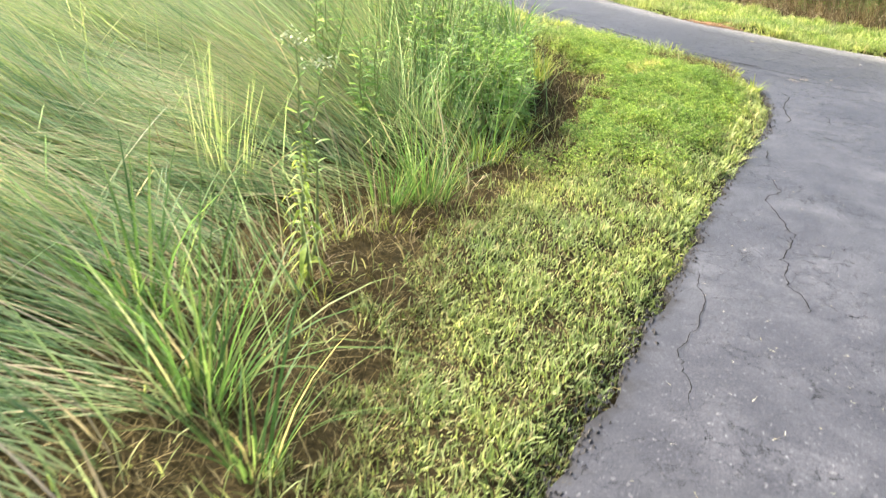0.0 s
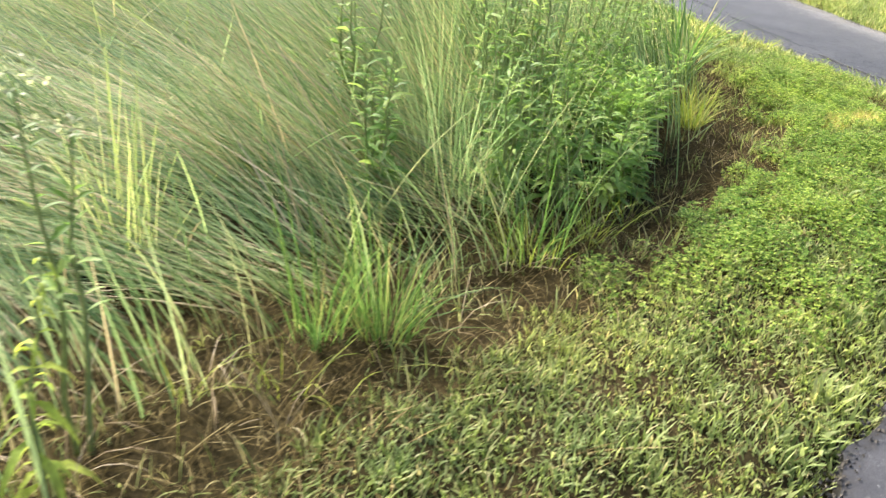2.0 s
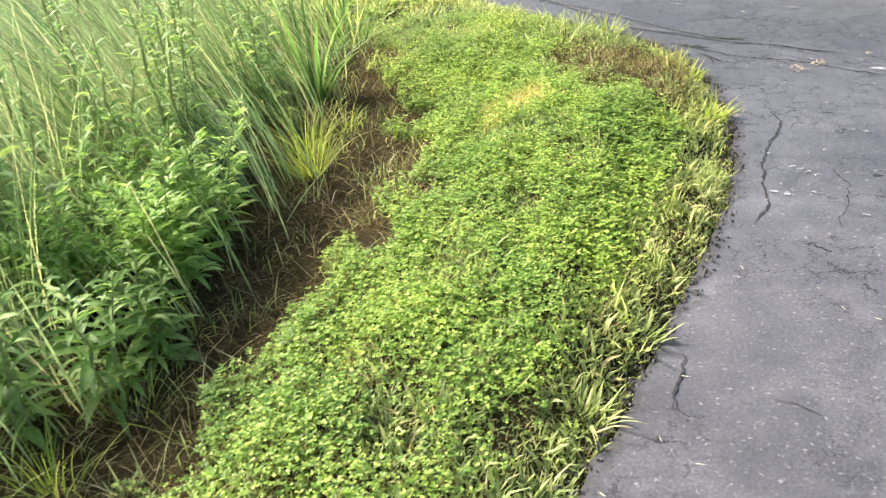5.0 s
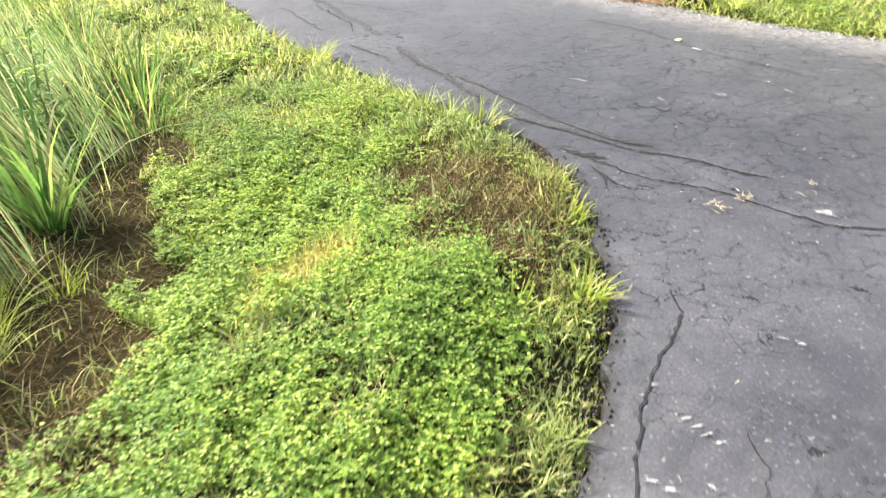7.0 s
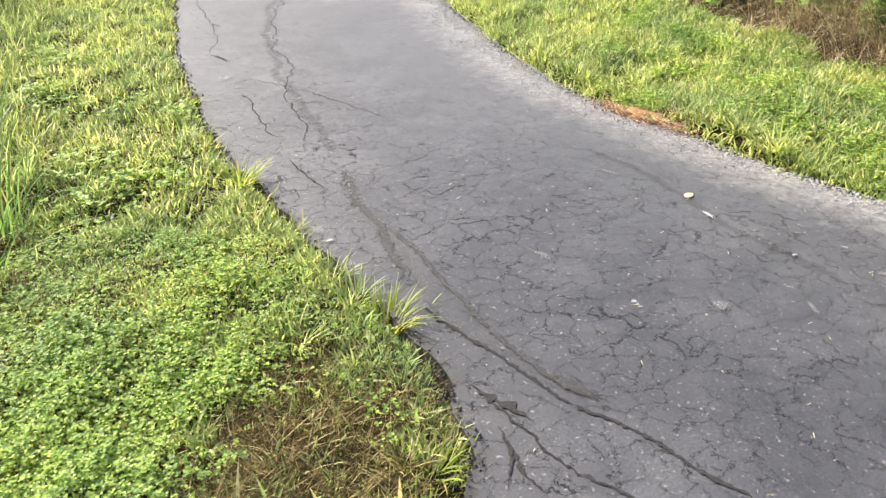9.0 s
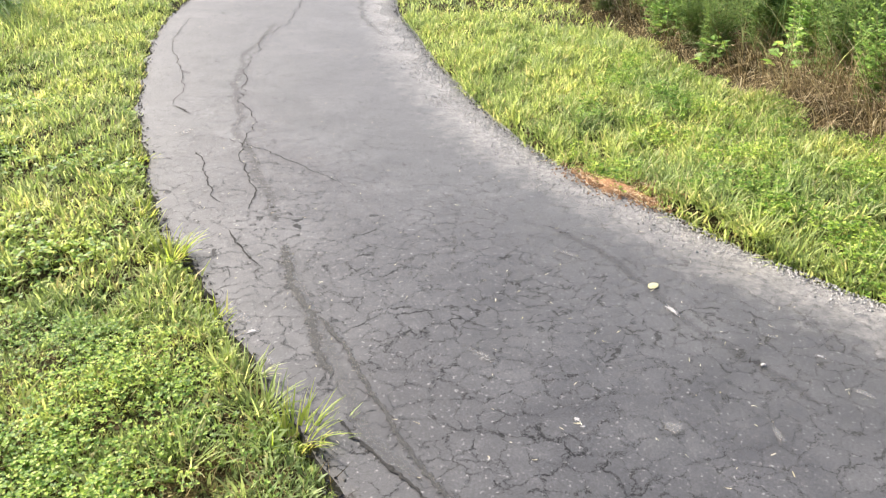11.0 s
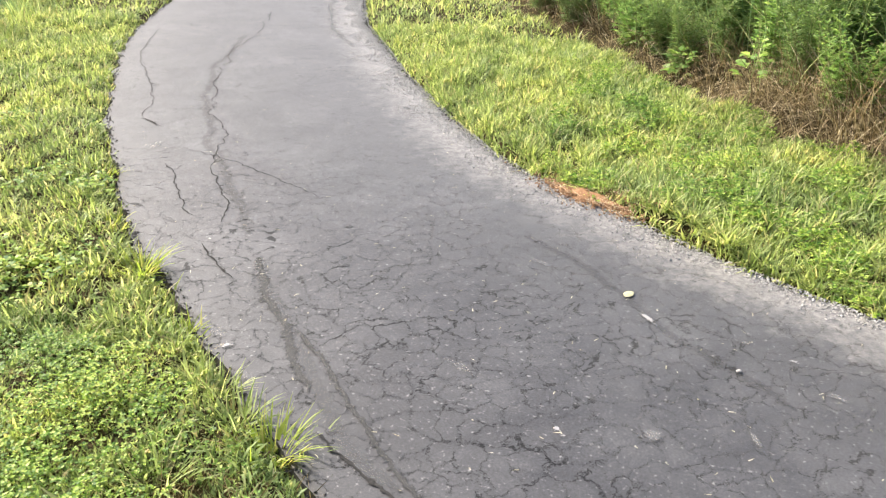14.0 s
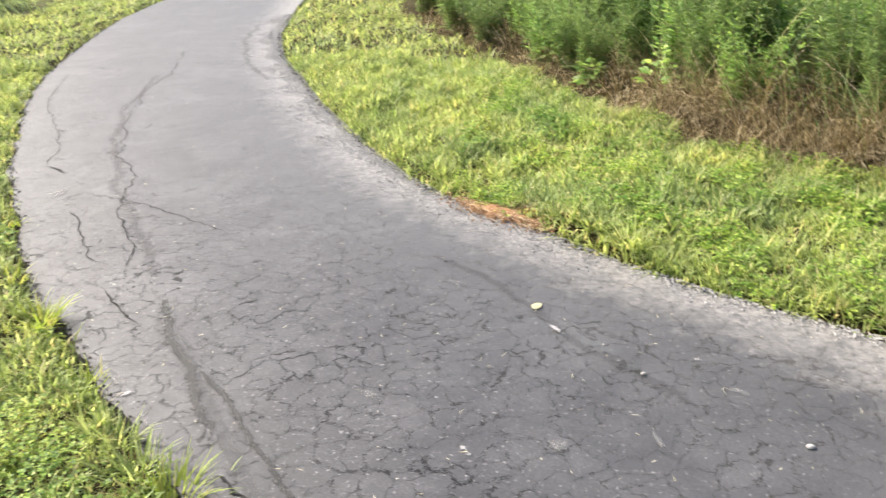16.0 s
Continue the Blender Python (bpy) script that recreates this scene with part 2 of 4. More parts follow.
def soil_material():
    m, nodes, links, bsdf = material("soil_and_thatch")
    a = noise_tex(nodes, links, 35, 8, 0.7)
    b = noise_tex(nodes, links, 3.0, 4)
    col = ramp(nodes, links, a, ((0.25, (0.013, 0.01, 0.005)), (0.5, (0.036, 0.03, 0.014)), (0.75, (0.085, 0.069, 0.034))))
    col = mix_col(nodes, links, 1.0, col, ramp(nodes, links, b, ((0.35, (0.8, 0.8, 0.7)), (0.65, (1.2, 1.1, 1.0)))), "MULTIPLY")
    off = nodes.new("ShaderNodeVectorMath")
    off.operation = "DISTANCE"
    off.inputs[1].default_value = (0, 4, 0)
    links.new(nodes.new("ShaderNodeNewGeometry").outputs["Position"], off.inputs[0])
    far = nodes.new("ShaderNodeMapRange")
    far.inputs["From Min"].default_value, far.inputs["From Max"].default_value = 10, 24
    links.new(off.outputs["Value"], far.inputs["Value"])
    col = mix_col(nodes, links, far.outputs[0], col, ramp(nodes, links, b, ((0.3, (0.09, 0.13, 0.035)), (0.7, (0.2, 0.25, 0.08)))))
    links.new(col, bsdf.inputs["Base Color"])
    bsdf.inputs["Roughness"].default_value = 0.95
    bsdf.inputs["Specular IOR Level"].default_value = 0.08
    bump = nodes.new("ShaderNodeBump")
    bump.inputs["Strength"].default_value, bump.inputs["Distance"].default_value = 0.8, 0.02
    links.new(a, bump.inputs["Height"])
    links.new(bump.outputs[0], bsdf.inputs["Normal"])
    return m


def asphalt_material():
    m, nodes, links, bsdf = material("worn_asphalt")
    pos = nodes.new("ShaderNodeNewGeometry").outputs["Position"]
    grain = noise_tex(nodes, links, 260, 3, 0.7)
    blot = noise_tex(nodes, links, 1.3, 6, 0.6)
    mid = noise_tex(nodes, links, 9, 5, 0.65)
    col = ramp(nodes, links, blot, ((0.3, (0.027, 0.027, 0.03)), (0.55, (0.039, 0.039, 0.042)), (0.75, (0.062, 0.062, 0.065))))
    col = mix_col(nodes, links, 1.0, col, ramp(nodes, links, mid, ((0.3, (0.85, 0.85, 0.86)), (0.6, (1, 1, 1)), (0.75, (1.2, 1.19, 1.17)))), "MULTIPLY")
    col = mix_col(nodes, links, 1.0, col, ramp(nodes, links, grain, ((0.3, (0.8, 0.8, 0.8)), (0.7, (1.2, 1.2, 1.2)))), "MULTIPLY")
    chip = noise_tex(nodes, links, 110, 4, 0.75)
    col = mix_col(nodes, links, 1.0, col, ramp(nodes, links, chip, ((0.32, (0.6, 0.6, 0.6)), (0.5, (1, 1, 1)), (0.7, (1.5, 1.5, 1.48)))), "MULTIPLY")
    cloud = noise_tex(nodes, links, 4.0, 7, 0.65, 0.6)
    col = mix_col(nodes, links, 1.0, col, ramp(nodes, links, cloud, ((0.33, (0.72, 0.72, 0.74)), (0.5, (1, 1, 1)), (0.68, (1.45, 1.44, 1.42)))), "MULTIPLY")
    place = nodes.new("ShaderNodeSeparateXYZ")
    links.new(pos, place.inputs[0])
    # asphalt lightened before the bend: the brighter exposure there is put into its colour
    near_gain = nodes.new("ShaderNodeMapRange")
    near_gain.inputs["From Min"].default_value, near_gain.inputs["From Max"].default_value = 3.2, 4.4
    near_gain.inputs["To Min"].default_value, near_gain.inputs["To Max"].default_value = 1.65, 1.0
    links.new(calc(nodes, links, "MULTIPLY_ADD", calc(nodes, links, "SUBTRACT", cloud, 0.5), 1.5, place.outputs["Y"]), near_gain.inputs["Value"])
    gain_col = nodes.new("ShaderNodeVectorMath")
    gain_col.operation = "SCALE"
    links.new(col, gain_col.inputs[0])
    links.new(near_gain.outputs[0], gain_col.inputs["Scale"])
    col = gain_col.outputs[0]
    spots = ramp(nodes, links, noise_tex(nodes, links, 55, 3, 0.6), ((0.62, (0, 0, 0)), (0.72, (1, 1, 1))))
    col = mix_col(nodes, links, calc(nodes, links, "MULTIPLY", spots, 0.6), col, (0.26, 0.255, 0.25))
    # alligator cracking, broken up in patches
    warp = nodes.new("ShaderNodeTexNoise")
    warp.inputs["Scale"].default_value, warp.inputs["Detail"].default_value = 9, 9
    warp.inputs["Roughness"].default_value = 0.72
    links.new(pos, warp.inputs["Vector"])
    shift = nodes.new("ShaderNodeVectorMath")
    shift.operation = "MULTIPLY_ADD"
    links.new(warp.outputs["Color"], shift.inputs[0])
    shift.inputs[1].default_value = (0.2, 0.2, 0.0)
    links.new(pos, shift.inputs[2])
    vor = nodes.new("ShaderNodeTexVoronoi")
    vor.feature = "DISTANCE_TO_EDGE"
    vor.inputs["Scale"].default_value = 10.5
    links.new(shift.outputs[0], vor.inputs["Vector"])
    gate = noise_tex(nodes, links, 2.3, 3)
    sep = nodes.new("ShaderNodeSeparateXYZ")
    links.new(pos, sep.inputs[0])
    worn = nodes.new("ShaderNodeMapRange")
    worn.inputs["From Min"].default_value, worn.inputs["From Max"].default_value = 2.5, 5.2
    worn.inputs["To Min"].default_value, worn.inputs["To Max"].default_value = 0.42, 0.2
    links.new(sep.outputs["Y"], worn.inputs["Value"])
    broken = calc(nodes, links, "MULTIPLY", ramp(nodes, links, noise_tex(nodes, links, 16, 4, 0.7), ((0.38, (0.05, 0.05, 0.05)), (0.56, (1, 1, 1)))), 0.075)
    fade = nodes.new("ShaderNodeMapRange")
    fade.inputs["From Min"].default_value, fade.inputs["From Max"].default_value = 5.6, 7.4
    fade.inputs["To Min"].default_value, fade.inputs["To Max"].default_value = 1.0, 0.3
    links.new(sep.outputs["Y"], fade.inputs["Value"])
    broken = calc(nodes, links, "MULTIPLY", broken, fade.outputs[0])
    width = calc(nodes, links, "MULTIPLY", calc(nodes, links, "SUBTRACT", gate, worn.outputs[0]), broken)
    crack = calc(nodes, links, "LESS_THAN", vor.outputs["Distance"], width)
    col = mix_col(nodes, links, calc(nodes, links, "MULTIPLY", crack, 0.8), col, (0.012, 0.012, 0.012))
    # dust along the outer side, asphalt paler towards it, grime along the inner one
    att = nodes.new("ShaderNodeAttribute")
    att.attribute_name = "across"
    rag = calc(nodes, links, "MULTIPLY_ADD", calc(nodes, links, "SUBTRACT", mid, 0.5), 0.3, att.outputs["Fac"])
    dust = ramp(nodes, links, rag, ((0.8, (0, 0, 0)), (0.97, (1, 1, 1))))
    dust = calc(nodes, links, "MULTIPLY", calc(nodes, links, "MULTIPLY", dust, 0.9), ramp(nodes, links, noise_tex(nodes, links, 30, 7, 0.75), ((0.36, (0.12, 0.12, 0.12)), (0.6, (1, 1, 1)))))
    outer_pale = ramp(nodes, links, rag, ((0.3, (0, 0, 0)), (1.0, (0.3, 0.3, 0.3))))
    col = mix_col(nodes, links, outer_pale, col, (0.15, 0.144, 0.138))
    col = mix_col(nodes, links, dust, col, (0.27, 0.256, 0.238))
    # grime and broken asphalt along both edges
    rim = calc(nodes, links, "MULTIPLY", calc(nodes, links, "ABSOLUTE", calc(nodes, links, "SUBTRACT", att.outputs["Fac"], 0.5)), 2.0)
    rim = calc(nodes, links, "MULTIPLY_ADD", calc(nodes, links, "SUBTRACT", noise_tex(nodes, links, 14, 6, 0.75), 0.5), 0.22, rim)
    grime = ramp(nodes, links, rim, ((0.955, (0, 0, 0)), (0.995, (0.85, 0.85, 0.85))))
    col = mix_col(nodes, links, grime, col, (0.028, 0.025, 0.021))
    links.new(col, bsdf.inputs["Base Color"])
    bsdf.inputs["Roughness"].default_value = 0.5
    links.new(calc(nodes, links, "MULTIPLY", calc(nodes, links, "MULTIPLY_ADD", crack, -0.7, 1.0), 0.54), bsdf.inputs["Specular IOR Level"])
    h = calc(nodes, links, "SUBTRACT", calc(nodes, links, "MULTIPLY", grain, 0.4), crack)
    bump = nodes.new("ShaderNodeBump")
    bump.inputs["Strength"].default_value, bump.inputs["Distance"].default_value = 0.6, 0.004
    links.new(h, bump.inputs["Height"])
    links.new(bump.outputs[0], bsdf.inputs["Normal"])
    return m


def plain_material(name, dark, light, scale=40, rough=0.85, gloss=0.25):
    m, nodes, links, bsdf = material(name)
    bsdf.inputs["Specular IOR Level"].default_value = gloss
    n = noise_tex(nodes, links, scale, 6, 0.65)
    links.new(ramp(nodes, links, n, ((0.3, dark), (0.7, light))), bsdf.inputs["Base Color"])
    bsdf.inputs["Roughness"].default_value = rough
    bump = nodes.new("ShaderNodeBump")
    bump.inputs["Strength"].default_value, bump.inputs["Distance"].default_value = 0.5, 0.004
    links.new(n, bump.inputs["Height"])
    links.new(bump.outputs[0], bsdf.inputs["Normal"])
    return m


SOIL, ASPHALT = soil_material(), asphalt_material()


def stain_material(name, dark, light, cover=0.5, scale=45, rough=0.75):
    """A thin broken stain: the asphalt shows through its gaps and towards its rim."""
    m, nodes, links, bsdf = material(name)
    n = noise_tex(nodes, links, scale, 6, 0.7)
    links.new(ramp(nodes, links, noise_tex(nodes, links, 130, 4, 0.7), ((0.3, dark), (0.7, light))), bsdf.inputs["Base Color"])
    bsdf.inputs["Roughness"].default_value = rough
    att = nodes.new("ShaderNodeAttribute")
    att.attribute_name = "soft"
    fill = calc(nodes, links, "ADD", calc(nodes, links, "MULTIPLY", att.outputs["Fac"], 0.8), calc(nodes, links, "SUBTRACT", n, 0.9 - 0.3 * cover))
    fac = ramp(nodes, links, fill, ((0.12, (0, 0, 0)), (0.34, (cover, cover, cover))))
    clear = nodes.new("ShaderNodeBsdfTransparent")
    mix = nodes.new("ShaderNodeMixShader")
    links.new(fac, mix.inputs[0])
    links.new(clear.outputs[0], mix.inputs[1])
    links.new(bsdf.outputs[0], mix.inputs[2])
    links.new(mix.outputs[0], nodes["Material Output"].inputs["Surface"])
    return m


CRACK = plain_material("crack_dark", (0.014, 0.014, 0.014), (0.05, 0.048, 0.046), 120, 0.9, 0.12)
CLAY_CRUMB = plain_material("clay_crumb", (0.18, 0.095, 0.045), (0.4, 0.24, 0.13), 60)
RUBBLE = plain_material("broken_edge", (0.035, 0.031, 0.027), (0.12, 0.108, 0.092), 90)
CHUNK = plain_material("asphalt_lump", (0.03, 0.028, 0.026), (0.09, 0.086, 0.08), 90)
GRIT = plain_material("pale_grit", (0.26, 0.25, 0.235), (0.52, 0.5, 0.47), 60)
CLAY = plain_material("orange_clay", (0.15, 0.075, 0.035), (0.34, 0.19, 0.095), 35)
SCUFF = stain_material("white_scuff", (0.26, 0.255, 0.25), (0.46, 0.455, 0.45), 0.62, 90)
PALE = stain_material("pale_stain", (0.17, 0.167, 0.164), (0.24, 0.235, 0.23), 0.42, 40)
BAND = stain_material("worn_band", (0.07, 0.07, 0.072), (0.11, 0.11, 0.11), 0.4, 60)
TAR = stain_material("dark_tar", (0.016, 0.016, 0.016), (0.045, 0.044, 0.042), 0.78, 60)
TRACK = stain_material("tyre_track", (0.03, 0.029, 0.029), (0.05, 0.048, 0.046), 0.22, 30)

# ---- ground: one sheet to the horizon ----
gx = np.concatenate([np.linspace(-600, -14, 14), np.linspace(-12, -5.2, 24), np.arange(-5, 7, 0.07), np.linspace(7.3, 13, 16), np.linspace(16, 600, 14)])
gy = np.concatenate([np.linspace(-600, -14, 14), np.linspace(-12, -4.2, 24), np.arange(-4, 13, 0.07), np.linspace(13.3, 26, 36), np.linspace(29, 600, 14)])
X, Y = np.meshgrid(gx, gy)
Z = ground_z(X, Y)
nx = len(gx)
cell = (np.arange(len(gy) - 1)[:, None] * nx + np.arange(nx - 1)[None]).ravel()
ground = new("ground", tri_mesh("ground", np.stack([X.ravel(), Y.ravel(), Z.ravel()], 1),
             np.concatenate([np.stack([cell, cell + 1, cell + nx + 1], 1), np.stack([cell, cell + nx + 1, cell + nx], 1)]), SOIL))
tagged(ground, "brown soil covered with dry thatch under the grass", "ground", kind="structure")

# ---- the asphalt path: a slab with ragged edges ----
py = np.concatenate([np.linspace(-30, -5, 26), np.arange(-4.9, 14, 0.035), np.linspace(14.1, 30, 50)])
li = edge(PATH_INNER, py) + 0.02 * wob(py, 0 * py, 0.55, 11) + 0.009 * wob(py, 0 * py, 0.12, 12)
ro = edge(PATH_OUTER, py) + 0.016 * wob(py, 0 * py, 0.6, 13) + 0.006 * wob(py, 0 * py, 0.13, 14)
across = np.concatenate([[0.0], np.linspace(0.004, 0.996, 41), [1.0]])
PX = li[:, None] + (ro - li)[:, None] * across[None]
PY = np.repeat(py[:, None], len(across), 1)
PZ = 0.0015 * wob(PX, PY, 0.9, 15)
PZ[:, 0] = PZ[:, -1] = -0.09
w = len(across)
cell = (np.arange(len(py) - 1)[:, None] * w + np.arange(w - 1)[None]).ravel()
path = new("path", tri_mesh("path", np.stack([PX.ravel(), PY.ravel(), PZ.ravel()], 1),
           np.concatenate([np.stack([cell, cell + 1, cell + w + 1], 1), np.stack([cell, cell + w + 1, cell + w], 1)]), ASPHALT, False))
path.data.attributes.new("across", "FLOAT", "POINT").data.foreach_set("value", np.repeat(across[None], len(py), 0).astype(np.float32).ravel())
tagged(path, "cracked grey asphalt footpath curving between grass verges", "path", kind="structure")

# ---- mown verges ----
def in_patch(x, y):
    """The worn brown patch at the bend, 1 in its middle."""
    u, v = (x - 0.9) * 0.96 + (y - 3.8) * 0.26, (y - 3.8) * 0.96 - (x - 0.9) * 0.26
    return smooth(1.9 - 1.25 * np.sqrt((u / 0.24) ** 2 + (v / 0.5) ** 2) + 0.3 * wob(x, y, 0.3, 26))


def yellowed(x, y):
    """The narrow yellowed streak through the clover, 1 in its middle."""
    u, v = (x - 0.4) * 0.5 + (y - 3.25) * 0.86, (x - 0.4) * 0.86 - (y - 3.25) * 0.5
    return smooth(1.6 - np.sqrt((u / 0.24) ** 2 + (v / 0.07) ** 2) + 0.3 * wob(x, y, 0.2, 29))


def verge_points(count, x0, x1, y0, y1):
    """Random points on both mown verges."""
    x, y = scatter(count, x0, x1, y0, y1)
    a, b = edge(PATH_INNER, y) - x, x - edge(STRIP, y) + 0.1 * wob(x, y, 0.5, 21)
    c, d = x - edge(PATH_OUTER, y), edge(THICKET, y) - x + 0.15 * wob(x, y, 0.6, 22) - 0.05
    ok = ((a > 0.0) & (b > 0)) | ((c > 0.0) & (d > 0))
    return x[ok], y[ok]


def turf(count, x0, x1, y0, y1, length, width, segs=2):
    x, y = verge_points(count, x0, x1, y0, y1)
    lump = wob(x, y, 0.17, 28)
    thin = 0.5 + 0.4 * wob(x, y, 0.35, 23) + 0.25 * wob(x, y, 1.2, 24) + 0.35 * lump * smooth((y - 4) / 1.5)
    keep = rng.uniform(0, 1, len(x)) < np.maximum(thin + 0.3 + 0.3 * smooth((y - 7.5) / 2), 0.5) * (1 - 0.72 * in_patch(x, y))
    x, y, lump = x[keep], y[keep], lump[keep]
    n = len(x)
    long = length * rng.uniform(0.5, 1.4, n) * (1 + 0.3 * wob(x, y, 0.3, 25) + 0.3 * lump * smooth((y - 4) / 1.5))
    return blades(on_ground(x, y, -0.008), np.abs(long), width * rng.uniform(0.6, 1.3, n), np.abs(rng.normal(0.15, 0.5, n) + 0.35 * smooth((y - 4.5) / 1.5)), rng.uniform(0.3, 1.6, n), rng.uniform(0, 6.283, n), segs)


lots = [turf(400000, -1.6, 1.4, -3.2, 5.2, 0.043, 0.0075), turf(240000, -4.5, 0.8, 5.0, 11, 0.065, 0.0115),
        turf(340000, 0.5, 5.6, 5.2, 10.5, 0.075, 0.012), turf(90000, -7, 2, 10.5, 18, 0.08, 0.016), turf(150000, 0, 6.5, -9, 5.2, 0.06, 0.016), turf(14000, -5, 0, -12, -3.2, 0.06, 0.016),
        turf(20000, -8, 3, 18, 30, 0.09, 0.03)]
x, y = scatter(60000, -3.5, 0.3, -3, 8)
ok = (x < edge(STRIP, y) + 0.1) & (x > edge(MEADOW, y) - 0.2) & (rng.uniform(0, 1, len(x)) < 0.75 * smooth(0.1 + 0.9 * wob(x, y, 0.28, 27)))
x, y = x[ok], y[ok]
n = len(x)
lots.append(blades(on_ground(x, y), rng.uniform(0.03, 0.13, n), rng.uniform(0.003, 0.008, n), np.abs(rng.normal(0.2, 0.4, n)), rng.uniform(0.3, 1.5, n), rng.uniform(0, 6.283, n), 3))
x, y = scatter(150000, -6, 0.3, 4.6, 14)
ok = (x < edge(STRIP, y) + 0.12) & (x > edge(MEADOW, y) - 0.35) & (rng.uniform(0, 1, len(x)) < smooth((y - 4.6) / 1.2) * (0.6 + 0.4 * wob(x, y, 0.4, 27)))
x, y = x[ok], y[ok]
n = len(x)
lots.append(blades(on_ground(x, y), rng.uniform(0.06, 0.24, n), rng.uniform(0.006, 0.012, n), np.abs(rng.normal(0.3, 0.35, n)), rng.uniform(0.3, 1.4, n), rng.uniform(0, 6.283, n), 3))
tagged(new("verge_grass", tri_mesh("verge_grass", *merged(lots), TURF)), "short mown yellow-green grass beside the path", "grass", kind="stuff")


def clover_leaves(x, y, size):
    n = len(x)
    base = on_ground(x, y)
    top = base + np.stack([rng.normal(0, 0.008, n), rng.normal(0, 0.008, n), rng.uniform(0.0, 1.0, n) ** 0.7 * 0.06 + 0.008 + 0.012 * wob(x, y, 0.16, 34)], 1)
    lots, turn = [], rng.uniform(0, 6.283, n)
    for k in range(3):
        a = turn + k * 2.094
        out = np.stack([np.cos(a), np.sin(a), rng.uniform(-0.15, 0.45, n)], 1)
        out /= np.linalg.norm(out, axis=1)[:, None]
        lots.append(round_leaves(top, out, size * rng.uniform(0.7, 1.3, n)))
    return merged(lots)


def round_leaves(roots, out, size):
    n = len(roots)
    size = size[:, None]
    up = np.array([0, 0, 1.0]) + rng.normal(0, 0.2, (n, 3))
    side = np.cross(out, up)
    side /= np.linalg.norm(side, axis=1)[:, None]
    verts = np.stack([roots, roots + out * size * 0.5 - side * size * 0.42, roots + out * size - side * size * 0.25,
                      roots + out * size * 0.9, roots + out * size + side * size * 0.25, roots + out * size * 0.5 + side * size * 0.42], 1).reshape(-1, 3)
    t = np.array([(0, 2, 1), (0, 3, 2), (0, 4, 3), (0, 5, 4)])
    return verts, (t[None] + (np.arange(n) * 6)[:, None, None]).reshape(-1, 3)


x, y = verge_points(165000, -1.0, 1.4, 0.2, 5.0)
want = smooth((y - 0.25) / 1.5) * (1 - in_patch(x, y)) * smooth((edge(PATH_INNER, y) - x - 0.12) / 0.25) * (0.8 + 0.5 * wob(x, y, 0.6, 31)) * (1 - 0.97 * yellowed(x, y)) * (1 - 0.7 * smooth((y - 4.0) / 0.5))
keep = rng.uniform(0, 1, len(x)) < want
lots = [clover_leaves(x[keep], y[keep], 0.0094)]
x, y = verge_points(50000, 1.5, 5.0, 5.6, 9.5)
keep = rng.uniform(0, 1, len(x)) < (0.2 + 0.6 * wob(x, y, 0.7, 32))
lots.append(clover_leaves(x[keep], y[keep], 0.016))
x, y = verge_points(16000, -2.5, 1.0, 5.0, 7.5)
keep = rng.uniform(0, 1, len(x)) < (0.05 + 0.5 * wob(x, y, 0.9, 33))
lots.append(clover_leaves(x[keep], y[keep], 0.02))
tagged(new("clover", tri_mesh("clover", *merged(lots), CLOVER)), "dense green clover growing through the mown verge", "clover", kind="stuff")

x, y = scatter(15000, 0.1, 0.75, 2.85, 3.7)
keep = rng.uniform(0, 1, len(x)) < yellowed(x, y)
x, y = x[keep], y[keep]
n = len(x)
YELLOWED = leaf_material("yellowed_blade", ((0.0, (0.34, 0.36, 0.1)), (0.6, (0.55, 0.52, 0.2)), (1.0, (0.68, 0.56, 0.3))))
tagged(new("yellowed_grass", tri_mesh("yellowed_grass", *blades(on_ground(x, y), rng.uniform(0.04, 0.09, n), rng.uniform(0.004, 0.008, n), np.abs(rng.normal(0.4, 0.4, n)), rng.uniform(0.3, 1.4, n),
       rng.uniform(0, 6.283, n), 3), YELLOWED)), "narrow streak of yellowed grass through the clover", "grass", kind="stuff")

# ---- dry thatch in the strip between verge and meadow, and under the thicket ----
x, y = scatter(260000, -4.5, 0.6, -3.5, 9)
ok = (x < edge(STRIP, y) + 0.15) & (x > edge(MEADOW, y) - 0.5)
x1, y1 = x[ok], y[ok]
x, y = scatter(26000, 0.5, 1.4, 3.1, 4.6)
ok = (rng.uniform(0, 1, len(x)) < in_patch(x, y) * 0.5) & (x < edge(PATH_INNER, y))
x2, y2 = x[ok], y[ok]
x, y = scatter(60000, 0.5, 6.5, 4.5, 12)
ok = (x > edge(THICKET, y) - 0.12 - 0.15 * wob(x, y, 0.5, 35)) & (x < edge(THICKET, y) + 0.9)
x3, y3 = x[ok], y[ok]
x, y = verge_points(60000, -1.6, 4.5, -3, 9)
X4, Y4 = np.concatenate([x1, x2, x3, x]), np.concatenate([y1, y2, y3, y])
n = len(X4)
tagged(new("dry_thatch", tri_mesh("dry_thatch", *blades(on_ground(X4, Y4, 0.004), rng.uniform(0.03, 0.15, n), rng.uniform(0.0015, 0.0045, n), rng.uniform(0.75, 1.5, n),
       rng.uniform(0, 0.4, n), rng.uniform(0, 6.283, n), 2), STRAW)), "brown dead grass lying matted on the soil", "dead grass", kind="stuff")

